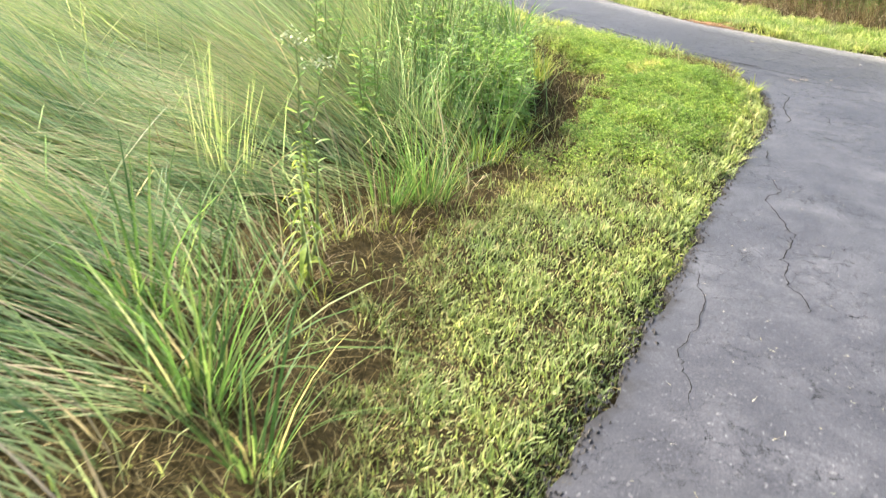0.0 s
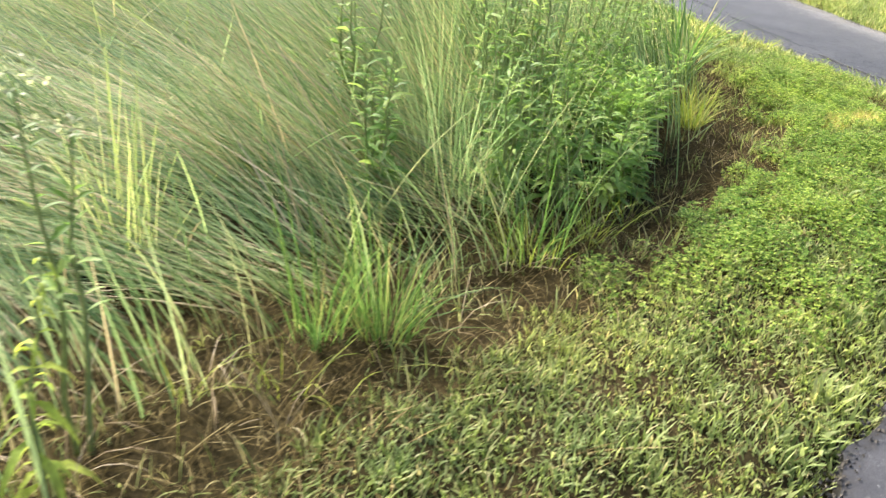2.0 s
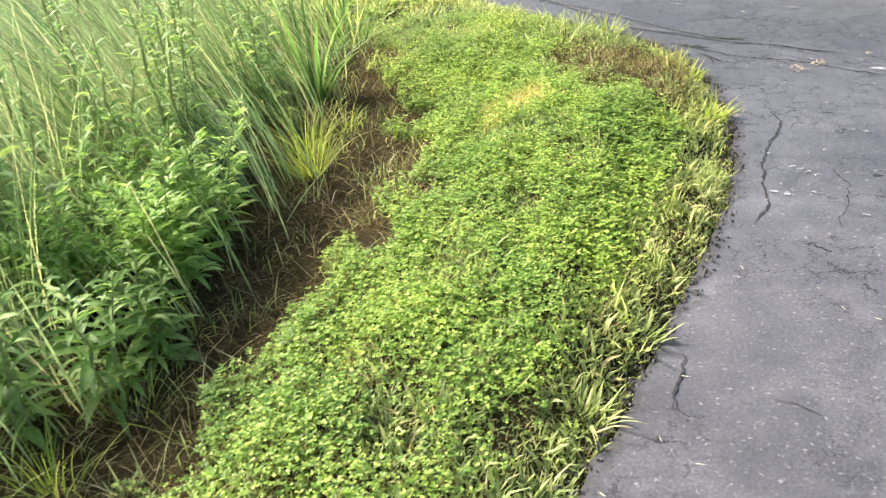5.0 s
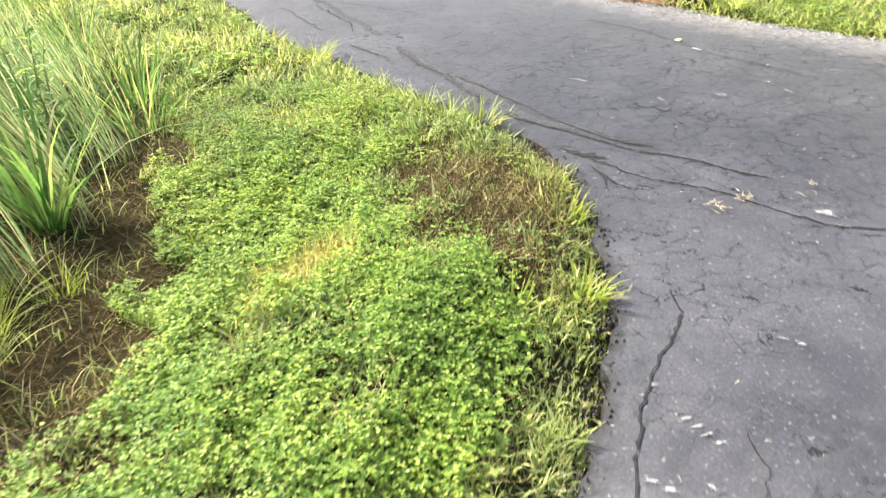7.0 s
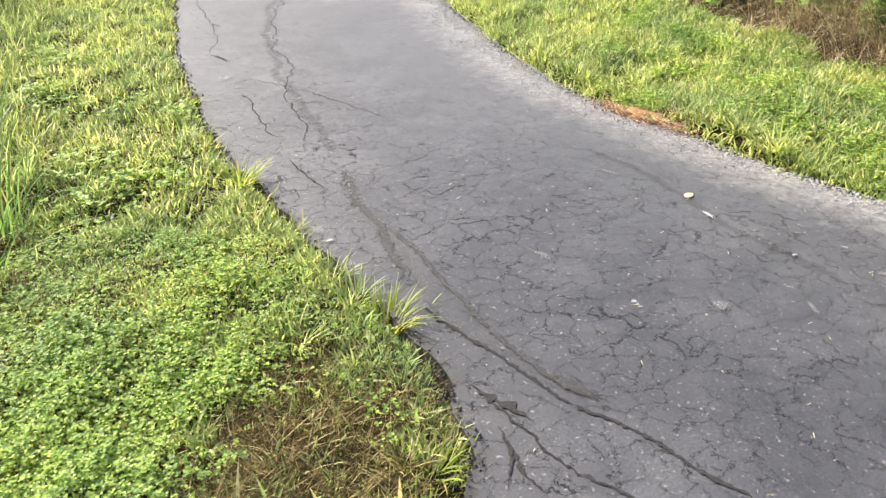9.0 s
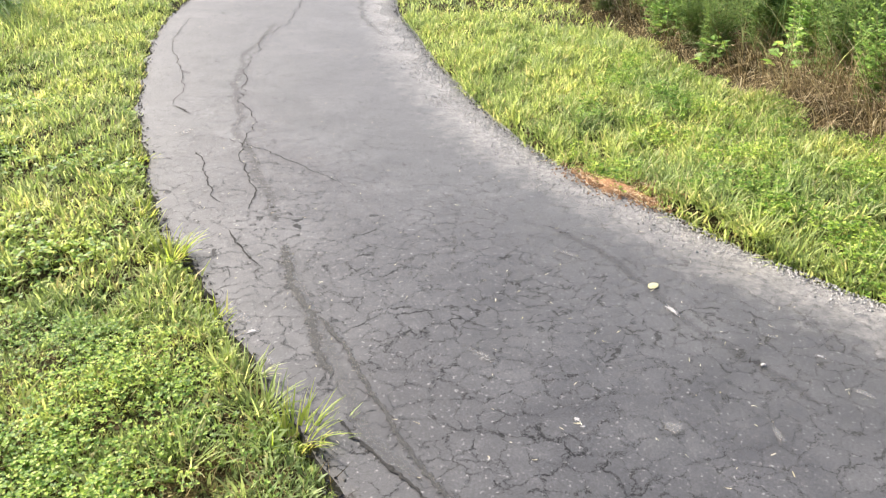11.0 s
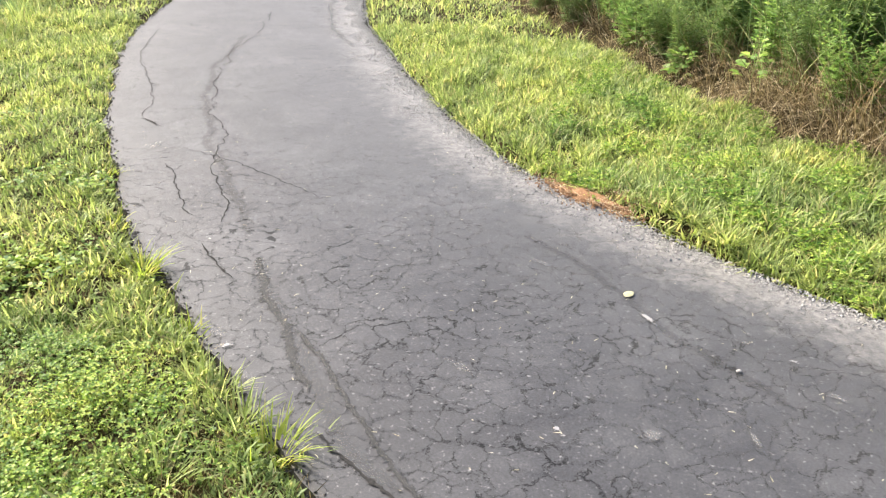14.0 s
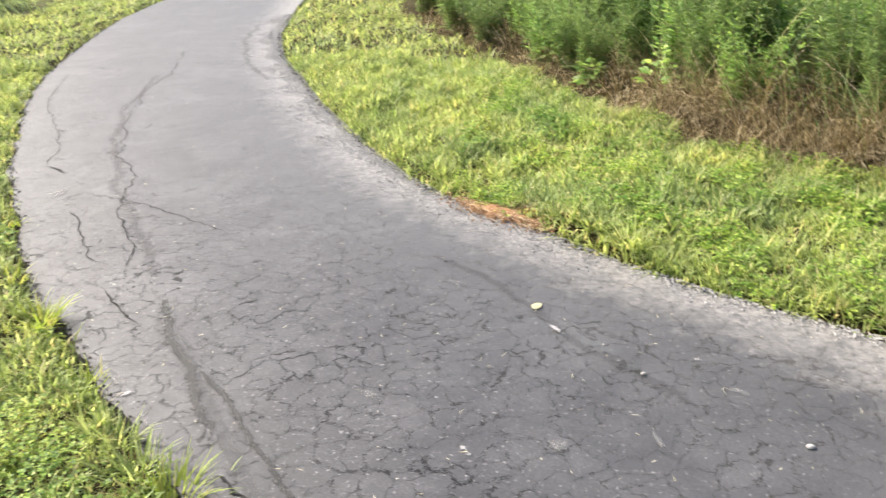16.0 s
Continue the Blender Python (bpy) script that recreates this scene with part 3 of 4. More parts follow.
# ---- tall meadow grass, blown over towards the meadow ----
def meadow(count, x0, x1, y0, y1, length, width, segs, far=0.0):
    x, y = scatter(count, x0, x1, y0, y1)
    depth = edge(MEADOW, y) - x + 0.12 * wob(x, y, 0.5, 41)
    dens = 0.35 + 0.65 * smooth(0.5 + 0.8 * wob(x, y, 0.45, 42))
    ok = (depth > -0.02) & (rng.uniform(0, 1, count) < dens * (0.25 + 0.75 * smooth(depth / 0.5)))
    x, y, depth = x[ok], y[ok], depth[ok]
    n = len(x)
    flat = (0.6 + 0.4 * smooth(0.75 + 0.7 * wob(x, y, 1.6, 43))) * smooth((depth + 0.02) / 0.35) * (1 - 0.75 * smooth((y - 0.9 - 0.35 * (x + 1.0)) / 1.4) * smooth((x + 2.1) / 0.9))
    head = radians(194) + 0.3 * wob(x, y, 1.1, 44) + rng.normal(0, 0.2, n)
    loose = rng.uniform(0, 1, n) < 0.02
    head = np.where(loose, rng.uniform(0, 6.283, n), head)
    tilt = np.where(loose, 0.6, 0.16 + 1.12 * flat) + rng.normal(0, 0.14, n)
    curl = rng.uniform(0.05, 0.5, n)
    long = length * rng.uniform(0.55, 1.2, n) * (1 - 0.4 * smooth((y - 4.6) / 1.0) * smooth((8.5 - y) / 1.5) * smooth((1.6 - depth) / 0.8)) * (0.45 + 0.55 * smooth(depth / 0.7))
    long = np.where(loose, long * 0.55, long)
    return blades(on_ground(x, y), long, width * rng.uniform(0.6, 1.3, n), np.abs(tilt), curl, head, segs)


lots = [meadow(80000, -5.0, 0, -3.2, 6.5, 1.05, 0.009, 6), meadow(24000, -5, -1, 6.5, 16, 0.9, 0.012, 5), meadow(12000, -8, -5, -4, 16, 1.1, 0.012, 5), meadow(7000, -6, -1.5, -6, -3.2, 1.0, 0.012, 5)]
tagged(new("meadow_grass", tri_mesh("meadow_grass", *merged(lots), TALL)), "tall green meadow grass blown over in swathes", "tall grass", kind="stuff")
# open meadow in the lighter colour that carries the haze
lots = [meadow(46000, -12, -5, -4, 24, 1.25, 0.018, 5), meadow(20000, -34, -12, -8, 40, 1.4, 0.04, 4), meadow(14000, -14, -1.5, -16, -3.2, 1.1, 0.02, 4), meadow(9000, -5, -2.4, -2, 6, 1.2, 0.012, 6), meadow(8000, -5, -3.6, -3.2, 8, 1.15, 0.013, 5)]
tagged(new("pale_tall_grass", tri_mesh("pale_tall_grass", *merged(lots), PALE_TALL)), "pale yellow-green seeding grass over the open meadow, bright haze put into its colour", "tall grass", kind="stuff")
v, t = meadow(5000, -4.5, -0.8, -2.5, 4, 1.05, 0.008, 6)
tagged(new("dry_stalks", tri_mesh("dry_stalks", v, t, TAN)), "tan dry stalks lying among the meadow grass", "dry grass", kind="stuff")

# ---- plants that stand singly ----
def base_at(name, x, y):
    ob = new(name)
    ob.location = (x, y, float(ground_z(np.array([x]), np.array([y]))[0]) - 0.01)
    return ob


def weed(name, x, y, height, stems, spread, leaf, leaf_width, nodes_up, fan, mat, label, category, lean=(0.0, 0.0), flower=None, group="", droop=0.35, bare=0.08):
    """A leafy plant: stems from one base, leaf fans in turns up each stem, smaller towards the top."""
    ob = base_at(name, x, y)
    tagged(ob, label, category, group)
    for s in range(stems):
        a = 6.283 * s / stems + rng.uniform(0, 1)
        r = spread * rng.uniform(0.3, 1.0) * (0 if stems == 1 else 1)
        top = np.array([math.cos(a) * r + lean[0], math.sin(a) * r + lean[1], height * rng.uniform(0.75, 1.1)])
        foot = np.array([math.cos(a), math.sin(a), 0]) * min(0.06, r * 0.3)
        ts = np.linspace(0, 1, 7)
        pts = foot + (top - foot) * ts[:, None] ** np.array([1.5, 1.5, 0.92])
        pts[1:-1] += rng.normal(0, 0.008, (5, 3))
        thick = 0.0035 + 0.004 * height
        stem = part("stem", tri_mesh("stem", *tube(pts, thick * (1.1 - 0.85 * ts)), STEM), ob)
        roots, outs, sizes = [], [], []
        turn = rng.uniform(0, 6.28)
        for i in range(nodes_up):
            t = bare + (1 - bare) * (i + rng.uniform(0, 0.8)) / nodes_up
            p = np.array([np.interp(t, ts, pts[:, k]) for k in range(3)])
            turn += 2.4
            for b in range(2):
                ang = turn + b * 3.14 + rng.normal(0, 0.3)
                size = leaf * (1.05 - 0.6 * t) * rng.uniform(0.7, 1.25)
                rise = 0.25 + 0.7 * t
                for k in range(fan):
                    f = (k - (fan - 1) / 2) * 0.55
                    out = np.array([math.cos(ang + f), math.sin(ang + f), rise + rng.normal(0, 0.15)])
                    out /= np.linalg.norm(out)
                    stalk = np.array([math.cos(ang), math.sin(ang), rise]) * size * (0.0 if fan == 1 else 0.45 * (1 - abs(f) * 0.4))
                    roots.append(p + stalk)
                    outs.append(out)
                    sizes.append(size * (1.0 if fan == 1 else 0.75) * (1 - 0.25 * abs(f)))
        sizes = np.array(sizes)
        part("foliage", tri_mesh("foliage", *leaves(np.array(roots), np.array(outs), sizes, sizes * leaf_width, droop), mat), stem)
        if flower is not None:
            n = 46
            d = rng.normal(0, 1, (n, 3))
            d[:, 2] = np.abs(d[:, 2])
            d /= np.linalg.norm(d, axis=1)[:, None]
            c = pts[-1] + rng.normal(0, 0.03, (n, 3)) * np.array([1, 1, 0.4])
            tagged(part("flower_head", tri_mesh("flower_head", *leaves(c, d, 0.014, 0.008, 0.0), flower), stem, "pale whitish flower clusters"), kind="stuff")
    return ob


def tuft(name, x, y, count, length, width, spread, mat, label, category, tilt=0.35, curl=0.8, head=None, group="", segs=5, split=False):
    """A clump of grass blades from one base; split: each blade a part of its own."""
    n = count
    a = rng.uniform(0, 6.283, n) if head is None else head + rng.normal(0, 0.7, n)
    r = spread * np.sqrt(rng.uniform(0, 1, n))
    px, py_ = np.cos(a) * r, np.sin(a) * r
    roots = np.stack([px, py_, np.full(n, 0.0)], 1)
    v, t = blades(roots, length * rng.uniform(0.45, 1.15, n), width * rng.uniform(0.6, 1.3, n), np.abs(rng.normal(tilt, 0.2, n)), curl * rng.uniform(0.3, 1.5, n), a + rng.normal(0, 0.4, n), segs)
    v[:, 2] = np.maximum(v[:, 2], 0.012)
    ob = new(name, None if split else tri_mesh(name, v, t, mat))
    ob.location = (x, y, float(ground_z(np.array([x]), np.array([y]))[0]) - 0.006)
    if split:
        k, f = 2 * segs + 1, 2 * segs - 1
        for i in range(n):
            part("blade", tri_mesh("blade", v[i * k:i * k + k], t[:f], mat), ob)
    return tagged(ob, label, category, group)


HEAP = leaf_material("heaped_straw", ((0.0, (0.06, 0.043, 0.023)), (0.5, (0.22, 0.165, 0.092)), (0.8, (0.44, 0.345, 0.21)), (1.0, (0.68, 0.58, 0.4))), rough=0.75, through_light=0.15, gloss=0.06)
FENNEL = leaf_material("fennel_leaf", ((0.0, (0.08, 0.145, 0.05)), (0.5, (0.17, 0.26, 0.09)), (1.0, (0.31, 0.4, 0.16))))
FRESH = leaf_material("fresh_leaf", ((0.0, (0.18, 0.34, 0.08)), (0.6, (0.32, 0.48, 0.13)), (1.0, (0.48, 0.62, 0.2))))
PALE_FLOWER = leaf_material("pale_flower", ((0.0, (0.34, 0.4, 0.26)), (1.0, (0.54, 0.58, 0.42))))
YELLOW_GREEN = leaf_material("yellow_green_blade", ((0.0, (0.24, 0.34, 0.05)), (0.7, (0.4, 0.46, 0.1)), (1.0, (0.55, 0.48, 0.2))))
BROAD = leaf_material("broad_blade", ((0.0, (0.07, 0.15, 0.045)), (0.6, (0.15, 0.27, 0.075)), (0.9, (0.29, 0.38, 0.13)), (1.0, (0.5, 0.43, 0.22))), per_object=True)

# feathery green bush at the meadow's edge, and leafy weeds beside it
for bx, by, bh, ns in ((-0.7, 1.93, 0.4, 9), (-0.93, 1.72, 0.42, 9), (-0.72, 2.25, 0.44, 8), (-1.0, 2.05, 0.5, 8)):
    weed("feathery_weed", bx, by, bh, ns, 0.25, 0.13, 0.22, 13, 5, FRESH, "bushy bright green weed with feathery divided leaves", "weed", group="weeds at the meadow edge")
for bx, by, bh in ((-0.66, 1.35, 0.42), (-0.82, 1.2, 0.55), (-0.6, 1.55, 0.34), (-1.0, 1.1, 0.75), (-1.2, 1.5, 0.9), (-1.3, 2.6, 0.8), (-0.95, 2.9, 0.75), (-1.5, 2.0, 0.85), (-1.2, 3.4, 0.8), (-0.9, 4.2, 0.6), (-1.6, 3.2, 0.9), (-1.2, 1.8, 0.85), (-1.35, 2.3, 0.9), (-0.9, 2.6, 0.75), (-1.05, 1.75, 0.8), (-0.98, 2.3, 0.8), (-0.8, 3.3, 0.6), (-1.0, 3.8, 0.65), (-1.7, 1.2, 0.75), (-1.4, 0.8, 0.6), (-1.05, 1.35, 0.45)):
    weed("lance_leaved_weed", bx, by, bh, 5, 0.15, 0.15, 0.17, 15, 1, WEED, "upright green weed with narrow pointed leaves", "weed", group="weeds at the meadow edge", droop=0.5)
# lone yellow-green weed with hanging leaves in the bare strip
weed("hanging_leaf_weed", -1.33, -0.82, 0.64, 1, 0, 0.11, 0.2, 20, 1, BRIGHT_LEAF, "single tall yellow-green weed with hanging leaves", "weed", lean=(-0.06, 0.12), droop=1.15, bare=0.08)
weed("pale_flowered_weed", -1.36, -0.68, 0.84, 2, 0.06, 0.1, 0.2, 9, 1, WEED, "grey-green weed topped with pale whitish flower clusters", "weed", flower=PALE_FLOWER, bare=0.45)
tuft("plume_grass", -1.9, 0.1, 60, 0.62, 0.005, 0.13, PALE_TALL, "pale yellow-green upright shoots standing above the grass", "grass clump", 0.14, 0.35, segs=6)
weed("bright_bush", -3.55, 8.6, 0.75, 9, 0.36, 0.15, 0.22, 13, 3, BRIGHT_LEAF, "bright green leafy bush at the edge of the verge", "bush")
weed("bright_bush", -4.3, 10.0, 0.9, 9, 0.4, 0.17, 0.22, 13, 3, WEED, "green leafy bush at the edge of the verge", "bush")
for bx, by, bh in ((-5.1, 11.6, 1.0), (-5.6, 13.4, 1.2), (-4.4, 8.3, 0.9), (-6.3, 15.5, 1.3)):
    weed("leafy_bush", bx, by, bh, 9, 0.45, 0.18, 0.22, 13, 3, DARK_LEAF, "dark green leafy bush behind the verge", "bush", group="bushes behind the verge")

# grass clumps
for cx, cy, n, ln, wd, sp, mt in ((-1.45, -1.5, 60, 0.68, 0.009, 0.09, BROAD), (-1.75, -1.15, 50, 0.65, 0.011, 0.1, BROAD), (-1.25, -1.75, 40, 0.45, 0.008, 0.06, BROAD),
                                  (-0.62, 3.6, 42, 0.62, 0.02, 0.06, BROAD), (-0.85, 4.95, 50, 0.5, 0.01, 0.12, BROAD), (-0.66, 4.55, 60, 0.6, 0.011, 0.1, BROAD),
                                  (-1.0, 0.04, 150, 0.5, 0.005, 0.09, BROAD), (-0.8, 0.75, 60, 0.5, 0.006, 0.12, BROAD), (-1.15, -0.05, 60, 0.5, 0.006, 0.08, BROAD),
                                  (-2.5, 6.85, 70, 0.5, 0.009, 0.12, BROAD), (-2.95, 7.5, 70, 0.5, 0.01, 0.14, BROAD), (-1.5, 5.7, 60, 0.55, 0.01, 0.12, BROAD)):
    tuft("grass_clump", cx, cy, n, ln, wd, sp, mt, "clump of tall green grass with arching blades", "grass clump", 0.22, 0.9, group="grass clumps", split=True)
for cx, cy, n, ln in ((-1.2, 1.05, 80, 0.8), (-1.03, 0.95, 60, 0.6), (-1.4, 1.5, 90, 0.95), (-1.2, 2.1, 90, 0.95),
                      (-1.08, 2.65, 90, 0.9), (-1.55, 2.4, 90, 1.0), (-0.98, 1.5, 60, 0.7)):
    tuft("upright_grass", cx, cy, n, ln, 0.0045, 0.14, TALL, "clump of fine upright grey-green grass", "grass clump", 0.1, 0.4, group="upright clumps", segs=6)
for cx, cy, n, ln in ((-0.78, 0.72, 22, 0.24), (-0.7, 0.76, 16, 0.22), (-0.44, 2.75, 120, 0.36), (-0.5, 2.95, 70, 0.3), (-0.62, 1.0, 40, 0.25), (-0.55, 1.3, 26, 0.22), (-1.1, -0.3, 10, 0.2), (-0.4, 3.2, 40, 0.2)):
    tuft("yellow_tuft", cx, cy, n, ln, 0.005, 0.06, YELLOW_GREEN, "tuft of thin yellowish grass in the bare strip", "grass tuft", 0.35, 1.0, group="yellow tufts")
for i in range(44):
    ty = rng.uniform(-1.6, 1.2) if i < 26 else rng.uniform(1.2, 4.2)
    tx = float(edge(STRIP, ty)) - rng.uniform(0.0, 0.45)
    tuft("dry_tuft", tx, ty, 8, rng.uniform(0.2, 0.4) if i < 26 else rng.uniform(0.1, 0.22), 0.0035, 0.03, (TAN, STRAW, YELLOW_GREEN, STRAW)[i % 4], "thin tuft of half-dry arching grass", "grass tuft", 0.35, 1.9, group="dry tufts")
for cx, cy, n, ln in ((-0.1, 5.62, 110, 0.16), (0.58, 4.87, 80, 0.14), (0.86, 4.62, 110, 0.17), (0.62, 4.42, 50, 0.16), (1.2, 3.7, 70, 0.12), (1.22, 3.2, 60, 0.13), (1.02, 3.04, 60, 0.12),
                      (0.93, 4.66, 60, 0.14), (0.3, 5.2, 60, 0.11), (0.75, 1.62, 60, 0.1), (0.6, 1.3, 60, 0.11), (1.17, 3.95, 50, 0.11), (0.72, 4.72, 70, 0.15), (-0.45, 6.0, 60, 0.12), (-0.9, 6.7, 60, 0.1),
                      (2.38, 6.3, 90, 0.17), (2.76, 6.08, 90, 0.15), (3.13, 5.95, 90, 0.16), (2.1, 6.88, 90, 0.15), (2.25, 6.5, 60, 0.13), (0.33, 9.4, 80, 0.12), (2.55, 6.2, 60, 0.14), (1.42, 7.35, 60, 0.12), (3.4, 5.7, 80, 0.15), (2.95, 6.3, 60, 0.14)):
    tuft("verge_tuft", cx, cy, n, ln, 0.0085, 0.07, YELLOW_GREEN if rng.uniform() < 0.4 else TURF, "bright green tuft of longer grass at the path edge", "grass tuft", 0.5, 0.8, group="tufts along the path", segs=4)

# ---- thicket on the outer side ----
kinds = []
for i, (bh, stems, sp, leaf, wd, fan, mt, text) in enumerate((
        (0.95, 16, 0.46, 0.13, 0.17, 5, FENNEL, "feathery light green bush of upright shoots"), (1.1, 14, 0.55, 0.14, 0.28, 3, DARK_LEAF, "dense dark green bush"),
        (0.8, 13, 0.5, 0.13, 0.24, 3, WEED, "mid-green leafy bush"), (0.65, 16, 0.45, 0.11, 0.16, 5, FENNEL, "low fine-leaved green bush"))):
    kinds.append(weed("thicket_bush", 40 + i, -40, bh, stems, sp, leaf, wd, 30, fan, mt, text + " standing in the thicket", "bush", group="thicket bushes", bare=0.06))
k = 0
for row, (step, off) in enumerate(((0.5, 0.42), (0.55, 0.85), (0.7, 1.55), (0.9, 2.3), (1.2, 3.3), (1.6, 4.8))):
    for by in np.arange(1.5 + 0.3 * row, 17, step):
        by += rng.uniform(-0.15, 0.15)
        bx = float(edge(THICKET, by)) + off + rng.uniform(-0.25, 0.25)
        bz = float(ground_z(np.array([bx]), np.array([by]))[0])
        if 6.6 < by < 9.4:
            bx += 0.18
        size = rng.uniform(0.6, 0.95) if row == 0 else rng.uniform(0.85, 1.25)
        if row == 0 and 6.6 < by < 8.0:
            continue
        copy_thing(kinds[k % 4] if row else kinds[(0, 3, 0, 2)[k % 4]], pose(bx, by, bz - 0.01, rng.uniform(-8, 8), rng.uniform(-8, 8), rng.uniform(0, 360)) @ Matrix.Scale(size, 4))
        k += 1
for ob in kinds:
    m = edge(THICKET, 9.0 + kinds.index(ob) * 1.1)
    ob.location = (float(m) + 1.0, 9.0 + kinds.index(ob) * 1.1, 0.02)
weed("coarse_weed", 2.8, 8.6, 0.55, 1, 0.0, 0.17, 0.5, 7, 3, FRESH, "coarse weed with broad toothed leaves in front of the thicket", "weed", group="coarse weeds", bare=0.25)
weed("coarse_weed", 3.6, 8.3, 0.5, 3, 0.1, 0.15, 0.4, 8, 3, WEED, "coarse weed with broad toothed leaves in front of the thicket", "weed", group="coarse weeds", bare=0.25)
weed("coarse_weed", 2.1, 10.0, 0.45, 2, 0.1, 0.14, 0.4, 7, 3, WEED, "coarse weed with broad toothed leaves in front of the thicket", "weed", group="coarse weeds", bare=0.2)
weed("coarse_weed", 2.4, 9.35, 0.3, 2, 0.05, 0.16, 0.5, 5, 3, WEED, "low coarse weed with broad leaves before the thicket", "weed", group="coarse weeds", bare=0.1)

x, y = scatter(60000, 0.2, 13, 3, 22)
depth = x - edge(THICKET, y)
near = smooth((7.7 - y) / 0.7)
ok = (depth > 0.5 - 0.3 * near + 0.15 * wob(x, y, 0.6, 51)) & (rng.uniform(0, 1, len(x)) < 0.12 + 0.7 * smooth(0.3 + 0.8 * wob(x, y, 0.9, 52)) * (0.3 + 0.7 * near))
x, y, depth = x[ok], y[ok], depth[ok]
n = len(x)
tagged(new("thicket_grass", tri_mesh("thicket_grass", *blades(on_ground(x, y), rng.uniform(0.5, 1.25, n) * (0.55 + 0.45 * smooth(depth / 0.8)), rng.uniform(0.005, 0.011, n), np.abs(rng.normal(0.15, 0.2, n)), rng.uniform(0.2, 1.2, n),
       rng.uniform(0, 6.283, n), 5), TALL)), "tall green grass growing between the thicket bushes", "tall grass", kind="stuff")

# dead grass bent down in front of the thicket: low mat, arching stalks and bare dead stems behind
def bent(count, d0, d1, lo, hi, tilt, curl, head, spread, wid):
    x, y = scatter(count, 0.5, 6.5, 4.5, 13)
    depth = x - edge(THICKET, y) + 0.12 * wob(x, y, 0.5, 53)
    thick = 0.35 + 0.65 * smooth(1.25 - np.abs(y - 7.7) / 1.6)
    clump = smooth(0.55 + 0.8 * wob(x, y, 0.45, 54))
    ok = (depth > d0) & (depth < d1) & (rng.uniform(0, 1, count) < thick * clump)
    x, y, thick = x[ok], y[ok], thick[ok]
    n = len(x)
    v, t = blades(on_ground(x, y), rng.uniform(lo, hi, n) * (0.55 + 0.45 * thick), rng.uniform(0.6, 1.3, n) * wid, np.abs(rng.normal(tilt, 0.35, n)), rng.uniform(0.4, 1.0, n) * curl,
                  head + 0.7 * wob(x, y, 0.5, 55) + rng.normal(0, spread, n), 6)
    v[:, 2] = np.maximum(v[:, 2], ground_z(v[:, 0], v[:, 1]) + 0.006)
    return v, t


heap = merged([bent(90000, -0.14, 0.9, 0.12, 0.4, 1.0, 0.8, 3.8, 1.6, 0.0045), bent(85000, 0.05, 1.0, 0.45, 0.95, 0.45, 2.0, 3.9, 0.8, 0.005), bent(5000, 0.3, 1.2, 0.5, 0.9, 0.15, 0.8, 3.6, 1.5, 0.004)])
tagged(new("dead_grass_heap", tri_mesh("dead_grass_heap", *heap, HEAP)), "heap of brown dead grass bent down before the thicket", "dead grass", kind="stuff")

# bare orange clay beside the path
cv, ct, rings, spokes = [], [], 8, 40
axis = np.array([0.46, -0.4]) / np.hypot(0.46, 0.4)
for r in range(rings + 1):
    for s in range(spokes):
        a = 6.2832 * s / spokes
        q = r / rings
        rad = q * (1 + 0.2 * math.sin(3 * a + 1) + 0.16 * math.sin(7 * a) + 0.1 * math.sin(13 * a + 2))
        u, w2 = math.cos(a) * rad * 0.33, math.sin(a) * rad * 0.095
        cv.append((1.76 + axis[0] * u - axis[1] * w2, 6.81 + axis[1] * u + axis[0] * w2, -0.03 + 0.06 * (1 - q ** 2) + 0.006 * math.sin(19 * a + 9 * q)))
for r in range(rings):
    for s in range(spokes):
        a, b = r * spokes + s, r * spokes + (s + 1) % spokes
        ct += [(a, b, b + spokes), (a, b + spokes, a + spokes)]
tagged(new("clay_patch", tri_mesh("clay_patch", cv, ct, CLAY)), "bare patch of orange clay washed onto the path edge", "bare soil")


# ---- cracks, ruts and marks on the asphalt ----
def path_z(x, y):
    return 0.0015 * wob(x, y, 0.9, 15)


